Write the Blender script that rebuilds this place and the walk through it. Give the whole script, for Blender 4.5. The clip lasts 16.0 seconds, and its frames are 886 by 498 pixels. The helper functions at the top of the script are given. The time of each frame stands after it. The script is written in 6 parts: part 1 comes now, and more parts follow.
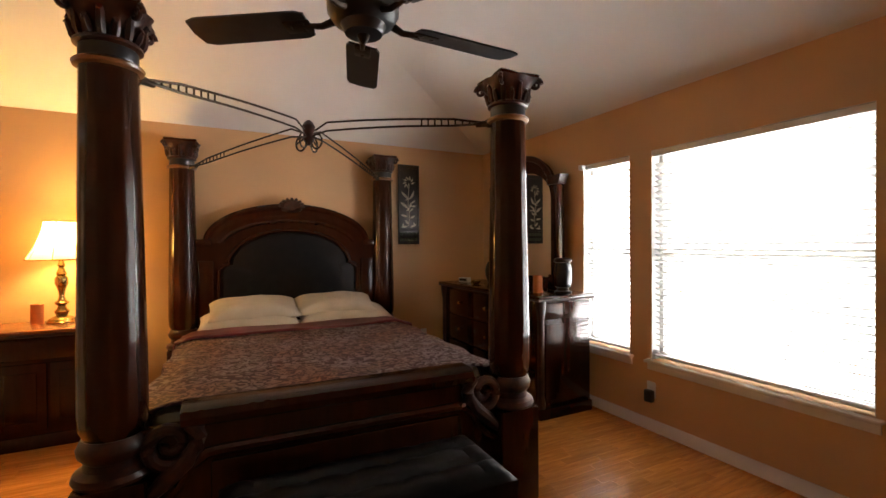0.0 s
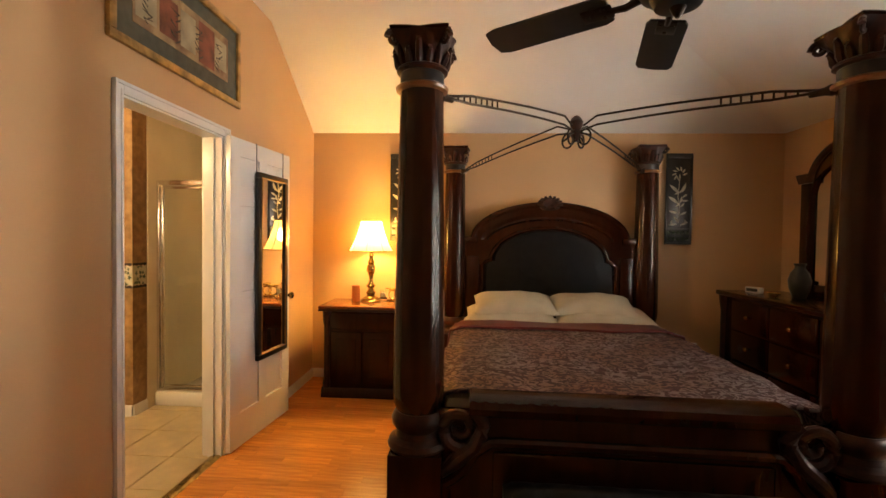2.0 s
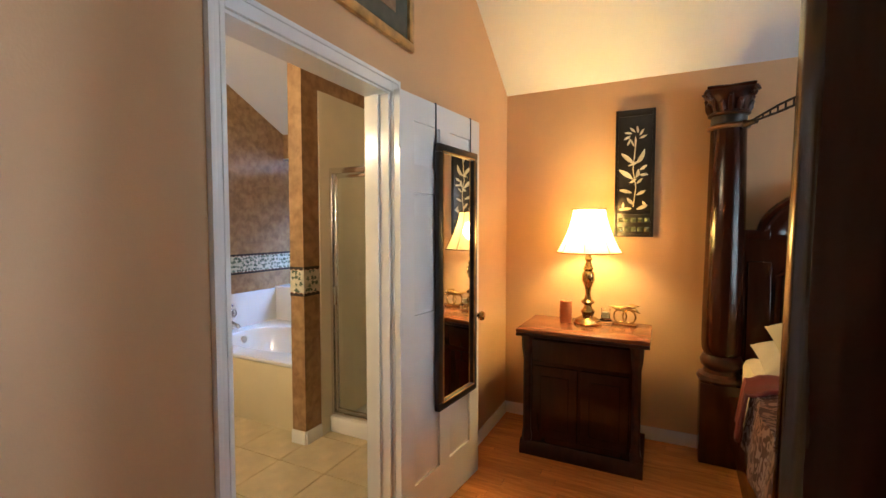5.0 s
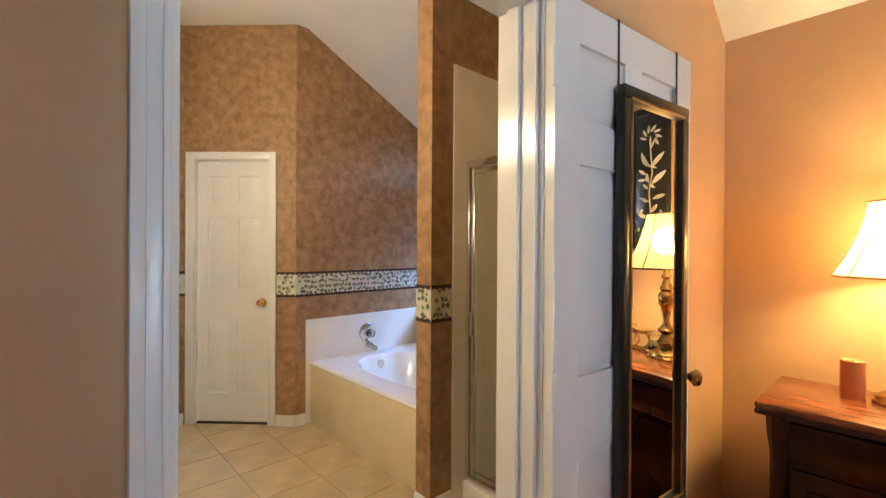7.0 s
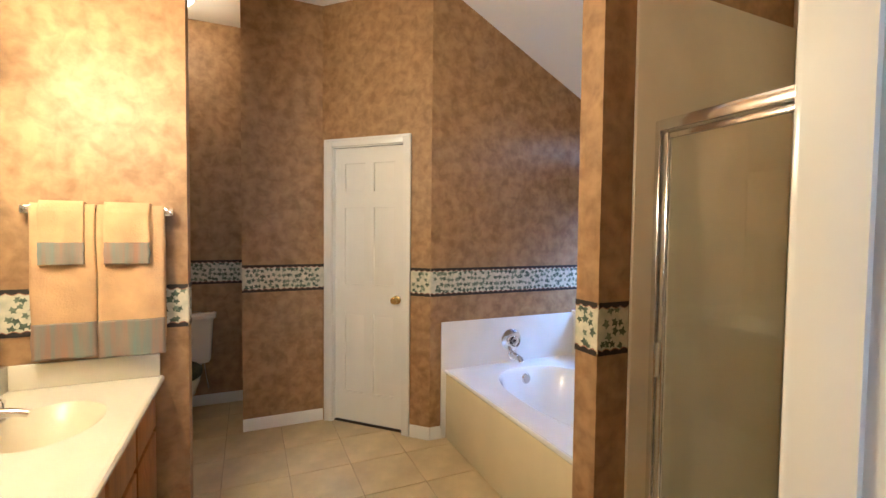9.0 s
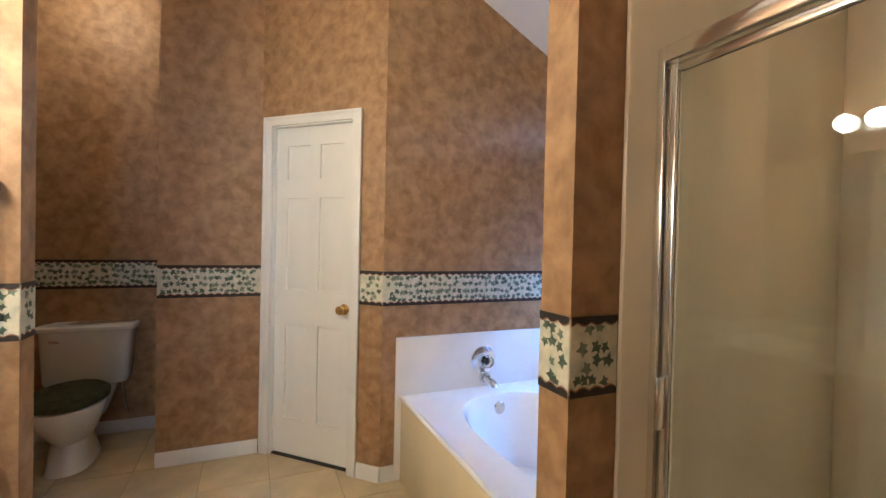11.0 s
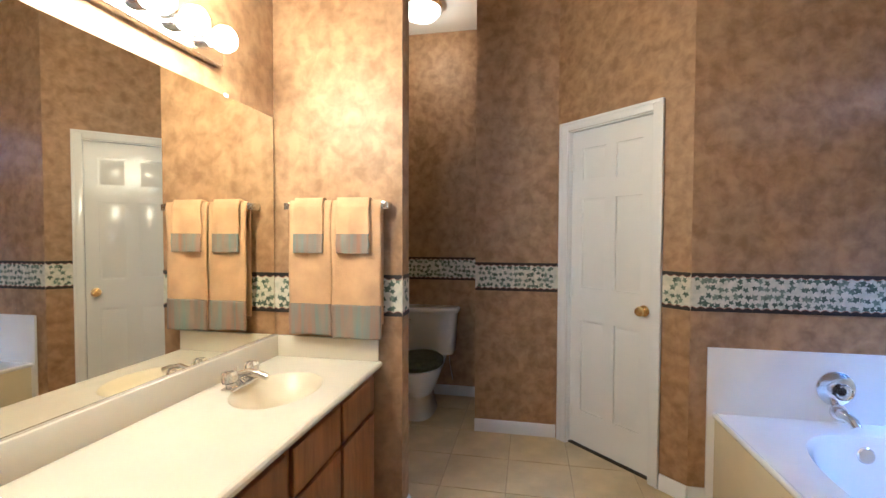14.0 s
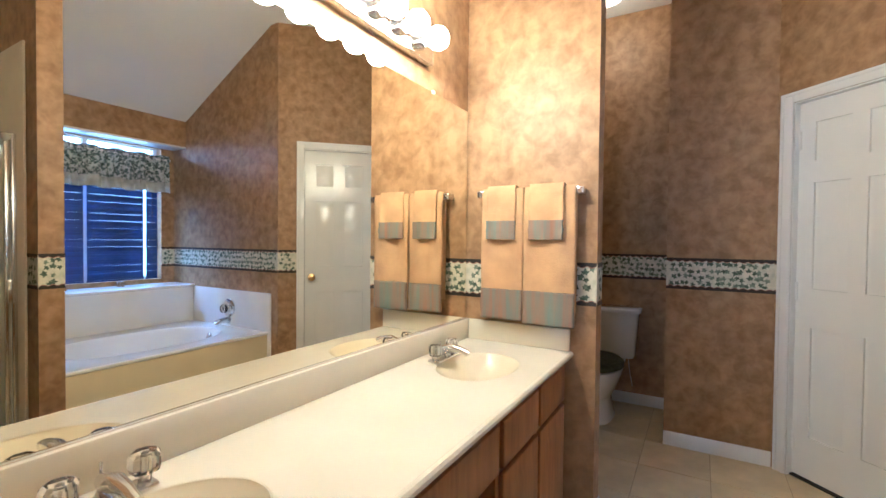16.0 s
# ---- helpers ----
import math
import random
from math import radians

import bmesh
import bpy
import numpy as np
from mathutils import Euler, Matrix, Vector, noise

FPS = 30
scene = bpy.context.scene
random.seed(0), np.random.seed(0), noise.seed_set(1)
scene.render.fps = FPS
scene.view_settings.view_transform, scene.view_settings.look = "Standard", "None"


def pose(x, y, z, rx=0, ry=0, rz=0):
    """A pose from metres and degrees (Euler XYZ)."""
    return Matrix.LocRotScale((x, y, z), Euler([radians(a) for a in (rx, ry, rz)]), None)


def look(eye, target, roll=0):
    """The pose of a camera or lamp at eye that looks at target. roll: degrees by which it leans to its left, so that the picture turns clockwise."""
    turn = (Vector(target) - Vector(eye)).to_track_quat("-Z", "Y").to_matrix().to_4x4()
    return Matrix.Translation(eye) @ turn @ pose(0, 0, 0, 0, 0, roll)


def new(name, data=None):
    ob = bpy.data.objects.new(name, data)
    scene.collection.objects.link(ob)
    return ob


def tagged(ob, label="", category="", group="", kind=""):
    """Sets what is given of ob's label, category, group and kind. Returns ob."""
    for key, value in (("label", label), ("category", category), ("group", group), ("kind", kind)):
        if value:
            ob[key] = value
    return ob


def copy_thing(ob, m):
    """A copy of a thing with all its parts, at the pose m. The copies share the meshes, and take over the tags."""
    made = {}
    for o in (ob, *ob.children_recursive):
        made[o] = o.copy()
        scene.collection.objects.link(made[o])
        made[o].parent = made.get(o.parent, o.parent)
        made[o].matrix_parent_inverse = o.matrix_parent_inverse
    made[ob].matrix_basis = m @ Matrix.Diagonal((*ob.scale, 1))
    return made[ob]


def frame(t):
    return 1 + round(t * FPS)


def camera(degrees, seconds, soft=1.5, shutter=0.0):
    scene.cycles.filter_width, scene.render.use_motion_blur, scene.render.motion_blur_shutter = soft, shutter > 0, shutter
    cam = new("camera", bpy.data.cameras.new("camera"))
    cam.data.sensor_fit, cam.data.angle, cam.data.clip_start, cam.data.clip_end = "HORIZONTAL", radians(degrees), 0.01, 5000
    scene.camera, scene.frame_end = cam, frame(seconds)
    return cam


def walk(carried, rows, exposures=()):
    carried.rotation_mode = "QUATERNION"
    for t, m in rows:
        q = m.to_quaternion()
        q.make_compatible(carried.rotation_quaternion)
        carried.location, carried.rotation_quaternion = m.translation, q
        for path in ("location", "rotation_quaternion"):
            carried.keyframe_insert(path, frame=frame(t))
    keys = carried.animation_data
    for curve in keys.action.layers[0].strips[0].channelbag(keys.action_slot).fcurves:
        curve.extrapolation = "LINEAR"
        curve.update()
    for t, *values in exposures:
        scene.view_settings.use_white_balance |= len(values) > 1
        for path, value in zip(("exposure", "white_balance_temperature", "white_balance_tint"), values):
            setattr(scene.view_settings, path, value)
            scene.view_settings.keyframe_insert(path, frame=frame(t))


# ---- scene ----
cam = camera(90.4, 16.0)
PATH = [
    (0, (1.699, -4.461, 1.363), (2.603, -2.677, 1.345), -0.36),
    (0.5, (1.700, -4.431, 1.334), (2.309, -2.526, 1.331), -0.29),
    (1, (1.633, -4.369, 1.331), (1.991, -2.401, 1.330), -0.04),
    (1.5, (1.592, -4.332, 1.341), (1.703, -2.335, 1.332), 0.32),
    (2, (1.538, -4.318, 1.400), (1.428, -2.321, 1.353), 0.78),
    (2.5, (1.513, -4.223, 1.353), (1.216, -2.245, 1.330), 0.91),
    (3, (1.388, -4.058, 1.395), (0.972, -2.102, 1.343), 0.83),
    (3.5, (1.292, -3.899, 1.386), (0.784, -1.965, 1.342), 0.57),
    (4, (1.202, -3.600, 1.421), (0.550, -1.710, 1.359), 0.38),
    (4.2, (1.179, -3.506, 1.442), (0.470, -1.637, 1.364), 0.28),
    (6.3, (0.814, -2.812, 1.381), (-0.422, -1.240, 1.362), 0.45),
    (6.5, (0.785, -2.708, 1.364), (-0.533, -1.205, 1.363), 0.64),
    (7, (0.665, -2.581, 1.375), (-0.797, -1.217, 1.368), 0.34),
    (7.5, (0.496, -2.425, 1.384), (-1.104, -1.225, 1.372), 0.49),
    (8, (0.369, -2.332, 1.404), (-1.346, -1.305, 1.374), 0.52),
    (10.3, (-0.087, -1.934, 1.433), (-1.953, -1.217, 1.356), 1.23),
    (10.5, (-0.143, -1.851, 1.394), (-2.006, -1.126, 1.341), 1.34),
    (11, (-0.192, -1.785, 1.348), (-2.025, -0.985, 1.319), 1.32),
    (11.5, (-0.199, -1.792, 1.338), (-2.010, -0.943, 1.304), 1.33),
    (12, (-0.224, -1.773, 1.305), (-2.064, -0.991, 1.288), 1.17),
    (12.5, (-0.233, -1.740, 1.320), (-2.155, -1.190, 1.276), 0.60),
    (13, (-0.163, -1.851, 1.376), (-2.140, -1.562, 1.296), 0.24),
    (13.5, (-0.151, -1.897, 1.390), (-2.148, -1.943, 1.301), 0.25),
    (14, (-0.142, -1.914, 1.364), (-2.104, -2.299, 1.303), 0.18),
    (14.5, (-0.115, -1.941, 1.357), (-2.004, -2.594, 1.299), 0.02),
    (15, (-0.085, -1.966, 1.351), (-1.897, -2.810, 1.285), 0.19),
    (15.5, (-0.060, -2.025, 1.312), (-1.820, -2.974, 1.263), 0.21),
    (16, (-0.076, -2.095, 1.275), (-1.801, -3.106, 1.235), 0.56),
]
EXPOSURES = [(0.0, 0.16, 6700, 10), (1.0, 0.14, 7600, 10), (2.0, 0.14, 7400, 8), (3.0, 0.08, 6500, 4), (4.0, 0.0, 5800, 1), (6.5, 0.05, 5150, 0), (8.0, 0.12, 5150, 1), (10.5, 0.22, 4700, 2), (13.0, 0.12, 4450, 2), (16.0, 0.08, 4250, 2)]
walk(cam, [(t, look(eye, target, roll)) for t, eye, target, roll in PATH], EXPOSURES)

# ---- world and large lights ----
world = bpy.data.worlds.new("world")
scene.world = world
world.use_nodes = True
wn = world.node_tree.nodes
sky = wn.new("ShaderNodeTexSky")
sky.sky_type = "NISHITA"
sky.sun_disc = False
sky.sun_elevation = radians(40)
sky.sun_rotation = radians(200)
world.node_tree.links.new(sky.outputs["Color"], wn["Background"].inputs["Color"])
wn["Background"].inputs["Strength"].default_value = 0.12
sun = new("sun", bpy.data.lights.new("sun", "SUN"))
sun.data.energy, sun.data.angle, sun.data.color = 2.0, radians(0.6), (1.0, 0.95, 0.88)
sun.matrix_world = look((-3, -6, 9), (0, 0, 0))


def area(name, eye, target, sx, sy, watts, color):
    ob = new(name, bpy.data.lights.new(name, "AREA"))
    ob.data.shape, ob.data.size, ob.data.size_y = "RECTANGLE", sx, sy
    ob.data.energy, ob.data.color = watts, color
    ob.matrix_world = look(eye, target)
    return ob


def bulb_light(name, eye, watts, color, radius):
    ob = new(name, bpy.data.lights.new(name, "POINT"))
    ob.data.energy, ob.data.color, ob.data.shadow_soft_size = watts, color, radius
    ob.location = eye
    return ob


DAY = (0.96, 0.97, 1.0)
BLUE_DAY = (0.42, 0.58, 1.0)
TUNGSTEN = (1.0, 0.60, 0.175)
area("window_daylight", (4.78, -1.88, 1.28), (0, -1.88, 1.28), 0.6, 1.6, 92, DAY)
area("window_daylight", (4.78, -2.92, 1.28), (0, -2.92, 1.28), 1.4, 1.6, 44, DAY)
area("window_daylight", (-1.87, 1.45, 2.55), (-1.87, -0.2, 0.6), 1.4, 1.2, 400, BLUE_DAY)
bulb_light("lamp_light", (0.645, -0.26, 1.415), 78, TUNGSTEN, 0.07)
for i in range(5):
    bulb_light("vanity_light", (-1.58 + 0.143 * i, -2.955, 2.075), 22.5, (1.0, 0.71, 0.40), 0.05)
bulb_light("alcove_light", (-3.36, -2.71, 2.90), 9.0, (1.0, 0.68, 0.36), 0.06)

# ---- materials ----


def material(name, color, rough=0.5, metal=0.0, var=0.12, scale=6.0, bump=0.0, bscale=60.0, coat=0.0, spec=0.5, second=None, stretch=(1, 1, 1), per_piece=0.0, warp=0.0):
    m = bpy.data.materials.new(name)
    m.use_nodes = True
    nt = m.node_tree
    n, l = nt.nodes, nt.links
    b = n["Principled BSDF"]
    b.inputs["Roughness"].default_value, b.inputs["Metallic"].default_value = rough, metal
    b.inputs["Coat Weight"].default_value, b.inputs["Coat Roughness"].default_value = coat, 0.12
    b.inputs["Specular IOR Level"].default_value = spec
    geo = n.new("ShaderNodeTexCoord")
    mp = n.new("ShaderNodeMapping")
    mp.inputs["Scale"].default_value = stretch
    l.new(geo.outputs["Object"], mp.inputs["Vector"])
    t1 = n.new("ShaderNodeTexNoise")
    t1.inputs["Scale"].default_value, t1.inputs["Detail"].default_value, t1.inputs["Distortion"].default_value = scale, 6.0, warp
    l.new(mp.outputs["Vector"], t1.inputs["Vector"])
    ramp = n.new("ShaderNodeValToRGB")
    c2 = second or tuple(c * (1 - 2.2 * var) for c in color)
    c1 = color if second else tuple(min(1, c * (1 + 0.8 * var)) for c in color)
    ramp.color_ramp.elements[0].position, ramp.color_ramp.elements[1].position = 0.32, 0.68
    ramp.color_ramp.elements[0].color, ramp.color_ramp.elements[1].color = (*c2, 1), (*c1, 1)
    l.new(t1.outputs["Fac"], ramp.inputs["Fac"])
    out = ramp.outputs["Color"]
    if per_piece:
        info = n.new("ShaderNodeObjectInfo")
        hs = n.new("ShaderNodeHueSaturation")
        mr = n.new("ShaderNodeMapRange")
        mr.inputs["To Min"].default_value, mr.inputs["To Max"].default_value = 1 - per_piece, 1 + per_piece
        geom = n.new("ShaderNodeNewGeometry")
        both = n.new("ShaderNodeMath")
        both.operation = "ADD"
        l.new(info.outputs["Random"], both.inputs[0])
        l.new(geom.outputs["Random Per Island"], both.inputs[1])
        frac = n.new("ShaderNodeMath")
        frac.operation = "FRACT"
        l.new(both.outputs[0], frac.inputs[0])
        l.new(frac.outputs[0], mr.inputs["Value"])
        l.new(mr.outputs["Result"], hs.inputs["Value"])
        l.new(out, hs.inputs["Color"])
        out = hs.outputs["Color"]
    l.new(out, b.inputs["Base Color"])
    t2 = n.new("ShaderNodeTexNoise")
    t2.inputs["Scale"].default_value, t2.inputs["Detail"].default_value = bscale, 4.0
    l.new(mp.outputs["Vector"], t2.inputs["Vector"])
    r2 = n.new("ShaderNodeMapRange")
    r2.inputs["To Min"].default_value, r2.inputs["To Max"].default_value = max(0.02, rough - (0.06 if bump > 0.1 else 0.015)), min(1, rough + (0.06 if bump > 0.1 else 0.015))
    l.new(t2.outputs["Fac"], r2.inputs["Value"])
    l.new(r2.outputs["Result"], b.inputs["Roughness"])
    if bump:
        bp = n.new("ShaderNodeBump")
        bp.inputs["Strength"].default_value, bp.inputs["Distance"].default_value = bump, 0.004
        l.new(t2.outputs["Fac"], bp.inputs["Height"])
        l.new(bp.outputs["Normal"], b.inputs["Normal"])
    return m


def glow(name, color, strength):
    m = bpy.data.materials.new(name)
    m.use_nodes = True
    b = m.node_tree.nodes["Principled BSDF"]
    b.inputs["Base Color"].default_value = (*color, 1)
    b.inputs["Emission Color"].default_value = (*color, 1)
    b.inputs["Emission Strength"].default_value = strength
    return m


def glass(name, color, rough=0.0, ior=1.45):
    m = bpy.data.materials.new(name)
    m.use_nodes = True
    b = m.node_tree.nodes["Principled BSDF"]
    b.inputs["Base Color"].default_value = (*color, 1)
    b.inputs["Roughness"].default_value = rough
    b.inputs["Transmission Weight"].default_value = 1.0
    b.inputs["IOR"].default_value = ior
    return m


PAINT = material("tan_wall_paint", (0.60, 0.36, 0.175), 0.55, var=0.03, scale=1.5, bump=0.12, bscale=160)
CEIL = material("white_ceiling_paint", (0.80, 0.78, 0.74), 0.8, var=0.02, scale=2, bump=0.25, bscale=120)
TRIM = material("white_trim_paint", (0.80, 0.79, 0.76), 0.18, var=0.02, scale=3, bump=0.04, bscale=40)
PAPER = material("mottled_brown_wallpaper", (0.41, 0.252, 0.117), 0.55, scale=15, second=(0.235, 0.131, 0.054), bump=0.06, bscale=120, warp=0.25)
PLANK = material("honey_laminate", (0.70, 0.28, 0.060), 0.25, scale=3.2, second=(0.50, 0.175, 0.034), stretch=(1.5, 14, 14), per_piece=0.15, bump=0.03, bscale=30)
TILE = material("beige_floor_tile", (0.58, 0.46, 0.27), 0.35, var=0.10, scale=5, per_piece=0.05, bump=0.05, bscale=30)
GROUT = material("pale_grout", (0.42, 0.33, 0.21), 0.8, var=0.1, scale=30)
CHERRY = material("dark_cherry_wood", (0.034, 0.0076, 0.0025), 0.17, scale=3.0, second=(0.025, 0.0056, 0.0019), stretch=(10, 10, 1.2), coat=0.0, spec=0.36)
CARVED = material("carved_cherry_wood", (0.058, 0.014, 0.005), 0.36, scale=22, second=(0.015, 0.0045, 0.003), coat=0.0, spec=0.35, bump=0.4, bscale=42)
GOLDWOOD = material("gilded_wood_ring", (0.24, 0.095, 0.028), 0.3, scale=12, var=0.2, coat=0.3)
BLACKBAND = material("black_painted_band", (0.012, 0.012, 0.014), 0.3, var=0.1, coat=0.3)
LEATHER = material("black_leather", (0.006, 0.005, 0.005), 0.42, var=0.2, scale=14, bump=0.2, bscale=70, spec=0.2)
IRON = material("bronze_iron", (0.035, 0.022, 0.014), 0.38, metal=0.8, var=0.2, scale=30)
BLADE = material("black_fan_blade", (0.012, 0.011, 0.011), 0.35, var=0.2, scale=20)
BRASS = material("antique_brass", (0.50, 0.36, 0.14), 0.25, metal=1.0, var=0.25, scale=18)
GOLD = material("polished_brass", (0.85, 0.60, 0.22), 0.2, metal=0.8, var=0.05, scale=10)
CHROME = material("chrome", (0.80, 0.79, 0.78), 0.19, metal=1.0, var=0.03, scale=10)
BROWN_TOP = material("walnut_nightstand_top", (0.26, 0.085, 0.03), 0.25, scale=4, second=(0.12, 0.035, 0.012), stretch=(2, 16, 16), coat=0.3)
PILLOW = material("cream_cotton", (0.52, 0.47, 0.36), 0.85, var=0.06, scale=5, bump=0.35, bscale=14)
SHEET = material("ivory_sheet", (0.68, 0.61, 0.46), 0.85, var=0.06, scale=6, bump=0.35, bscale=12)
MAROON = material("maroon_satin", (0.13, 0.022, 0.022), 0.45, var=0.2, scale=8, bump=0.3, bscale=20)
WAX = material("orange_candle_wax", (0.62, 0.19, 0.05), 0.5, var=0.08, scale=8)
MIRROR = material("mirror_silver", (0.90, 0.91, 0.90), 0.02, metal=1.0, var=0.0, scale=1)
MIRROR.node_tree.nodes["Principled BSDF"].inputs["Roughness"].default_value = 0.01
for k in list(MIRROR.node_tree.links):
    if k.to_socket.name == "Roughness":
        MIRROR.node_tree.links.remove(k)
AGED_MIRROR = MIRROR.copy()
AGED_MIRROR.name = "aged_mirror_silver"
for e in AGED_MIRROR.node_tree.nodes["Color Ramp"].color_ramp.elements:
    e.color = (0.90, 0.87, 0.74, 1)
BLACKFRAME = material("black_gold_frame", (0.016, 0.013, 0.010), 0.3, var=0.2, scale=20, coat=0.2)
VERDIGRIS = material("dull_green_metal", (0.10, 0.12, 0.075), 0.45, metal=0.5, var=0.2, scale=30)
GILT = material("gilt_frame", (0.46, 0.26, 0.08), 0.35, metal=0.4, scale=14, var=0.25, bump=0.2, bscale=40)
MAT_GREEN = material("grey_green_mat", (0.085, 0.085, 0.06), 0.8, var=0.1, scale=20)
PORCELAIN = material("white_porcelain", (0.74, 0.72, 0.68), 0.12, var=0.02, scale=3, coat=0.4)
MARBLE = material("white_cultured_marble", (0.80, 0.78, 0.74), 0.18, var=0.03, scale=3, coat=0.3)
CREAM = material("cream_cultured_marble", (0.80, 0.74, 0.595), 0.22, var=0.03, scale=3, coat=0.3)
APRON = material("cream_tub_apron", (0.74, 0.64, 0.42), 0.25, var=0.03, scale=3)
SURROUND = material("beige_shower_surround", (0.74, 0.68, 0.54), 0.28, var=0.05, scale=2.5)
OAK = material("golden_oak", (0.42, 0.185, 0.050), 0.42, scale=3.2, second=(0.27, 0.105, 0.025), stretch=(12, 12, 1.4), coat=0.0, bump=0.08, bscale=30)
TOWEL = material("apricot_towel", (0.58, 0.365, 0.18), 0.95, var=0.08, scale=10, bump=0.6, bscale=130)
TRIMCLOTH = material("striped_towel_trim", (0.17, 0.225, 0.20), 0.9, scale=13, second=(0.30, 0.165, 0.105), stretch=(0.3, 2.3, 0.14), bump=0.3, bscale=60)
SLAT = material("white_blind_slat", (0.78, 0.78, 0.76), 0.45, var=0.03, scale=4)
DARKSLAT = material("navy_blind_slat", (0.035, 0.060, 0.19), 0.3, var=0.15, scale=6, per_piece=0.2)
SEAT = material("moss_green_seat_cover", (0.05, 0.055, 0.022), 0.95, var=0.25, scale=30, bump=0.8, bscale=90)
PLASTIC = material("white_plastic", (0.74, 0.73, 0.70), 0.35, var=0.02)
BLACKPL = material("black_plastic", (0.015, 0.015, 0.016), 0.4, var=0.1)
BORDERLINE = material("dark_border_edge", (0.02, 0.014, 0.012), 0.6, var=0.2, scale=20)
CREAMLINE = material("gold_border_scallop", (0.66, 0.60, 0.46), 0.6, var=0.15, scale=20)
DARK = material("dark_interior", (0.03, 0.022, 0.016), 0.9, var=0.2)
PANE = glass("window_glass", (1, 1, 1))
SHOWERGLASS = glass("shower_glass", (0.98, 0.98, 0.95))
CRYSTAL = glass("clear_acrylic", (0.98, 0.98, 0.98), 0.05)
BULB = glow("lit_bulb", (1.0, 0.80, 0.52), 14.0)
SKYGLOW = glow("bright_overcast_backdrop", (0.95, 0.98, 1.0), 4.0)
BLUEGLOW = glow("blue_daylight_backdrop", (0.52, 0.70, 1.0), 5.0)


def leaf_border(name, ground, leafs):
    """Cream paper border with ragged green ivy leaves."""
    m = material(name, ground, 0.6, scale=40, var=0.06)
    n, l = m.node_tree.nodes, m.node_tree.links
    b = n["Principled BSDF"]
    old = b.inputs["Base Color"].links[0].from_socket
    tc = n.new("ShaderNodeTexCoord")
    nz = n.new("ShaderNodeTexNoise")
    nz.inputs["Scale"].default_value, nz.inputs["Detail"].default_value = 38, 3
    add = n.new("ShaderNodeMixRGB")
    add.blend_type = "LINEAR_LIGHT"
    add.inputs[0].default_value = 0.03
    l.new(tc.outputs["Object"], add.inputs[1])
    l.new(tc.outputs["Object"], nz.inputs["Vector"])
    l.new(nz.outputs["Color"], add.inputs[2])
    vo = n.new("ShaderNodeTexVoronoi")
    vo.inputs["Scale"].default_value = 40
    l.new(add.outputs[0], vo.inputs["Vector"])
    rp = n.new("ShaderNodeValToRGB")
    rp.color_ramp.elements[0].position, rp.color_ramp.elements[1].position = 0.44, 0.62
    l.new(vo.outputs["Distance"], rp.inputs["Fac"])
    gr = n.new("ShaderNodeTexNoise")
    gr.inputs["Scale"].default_value = 55
    l.new(tc.outputs["Object"], gr.inputs["Vector"])
    gramp = n.new("ShaderNodeValToRGB")
    gramp.color_ramp.elements[0].position, gramp.color_ramp.elements[1].position = 0.38, 0.62
    gramp.color_ramp.elements[0].color, gramp.color_ramp.elements[1].color = (*leafs[0], 1), (*leafs[1], 1)
    l.new(gr.outputs["Fac"], gramp.inputs["Fac"])
    mx = n.new("ShaderNodeMixRGB")
    l.new(rp.outputs["Color"], mx.inputs[0])
    l.new(gramp.outputs["Color"], mx.inputs[1])
    l.new(old, mx.inputs[2])
    l.new(mx.outputs[0], b.inputs["Base Color"])
    return m


IVY = material("cream_border_paper", (0.72, 0.67, 0.53), 0.6, scale=26, second=(0.50, 0.50, 0.38))
LEAF_DARK = material("dark_ivy_print", (0.085, 0.125, 0.085), 0.6, var=0.2, scale=60)
LEAF_PALE = material("pale_ivy_print", (0.19, 0.24, 0.17), 0.6, var=0.2, scale=60)
RUSTLINE = material("rust_border_line", (0.34, 0.17, 0.10), 0.6, var=0.15, scale=30)
RUFFLE = material("pale_valance_ruffle", (0.50, 0.50, 0.47), 0.85, var=0.1, scale=20, bump=0.2, bscale=60)
VALANCE = leaf_border("ivy_valance_cloth", (0.52, 0.54, 0.52), ((0.03, 0.05, 0.05), (0.12, 0.17, 0.16)))


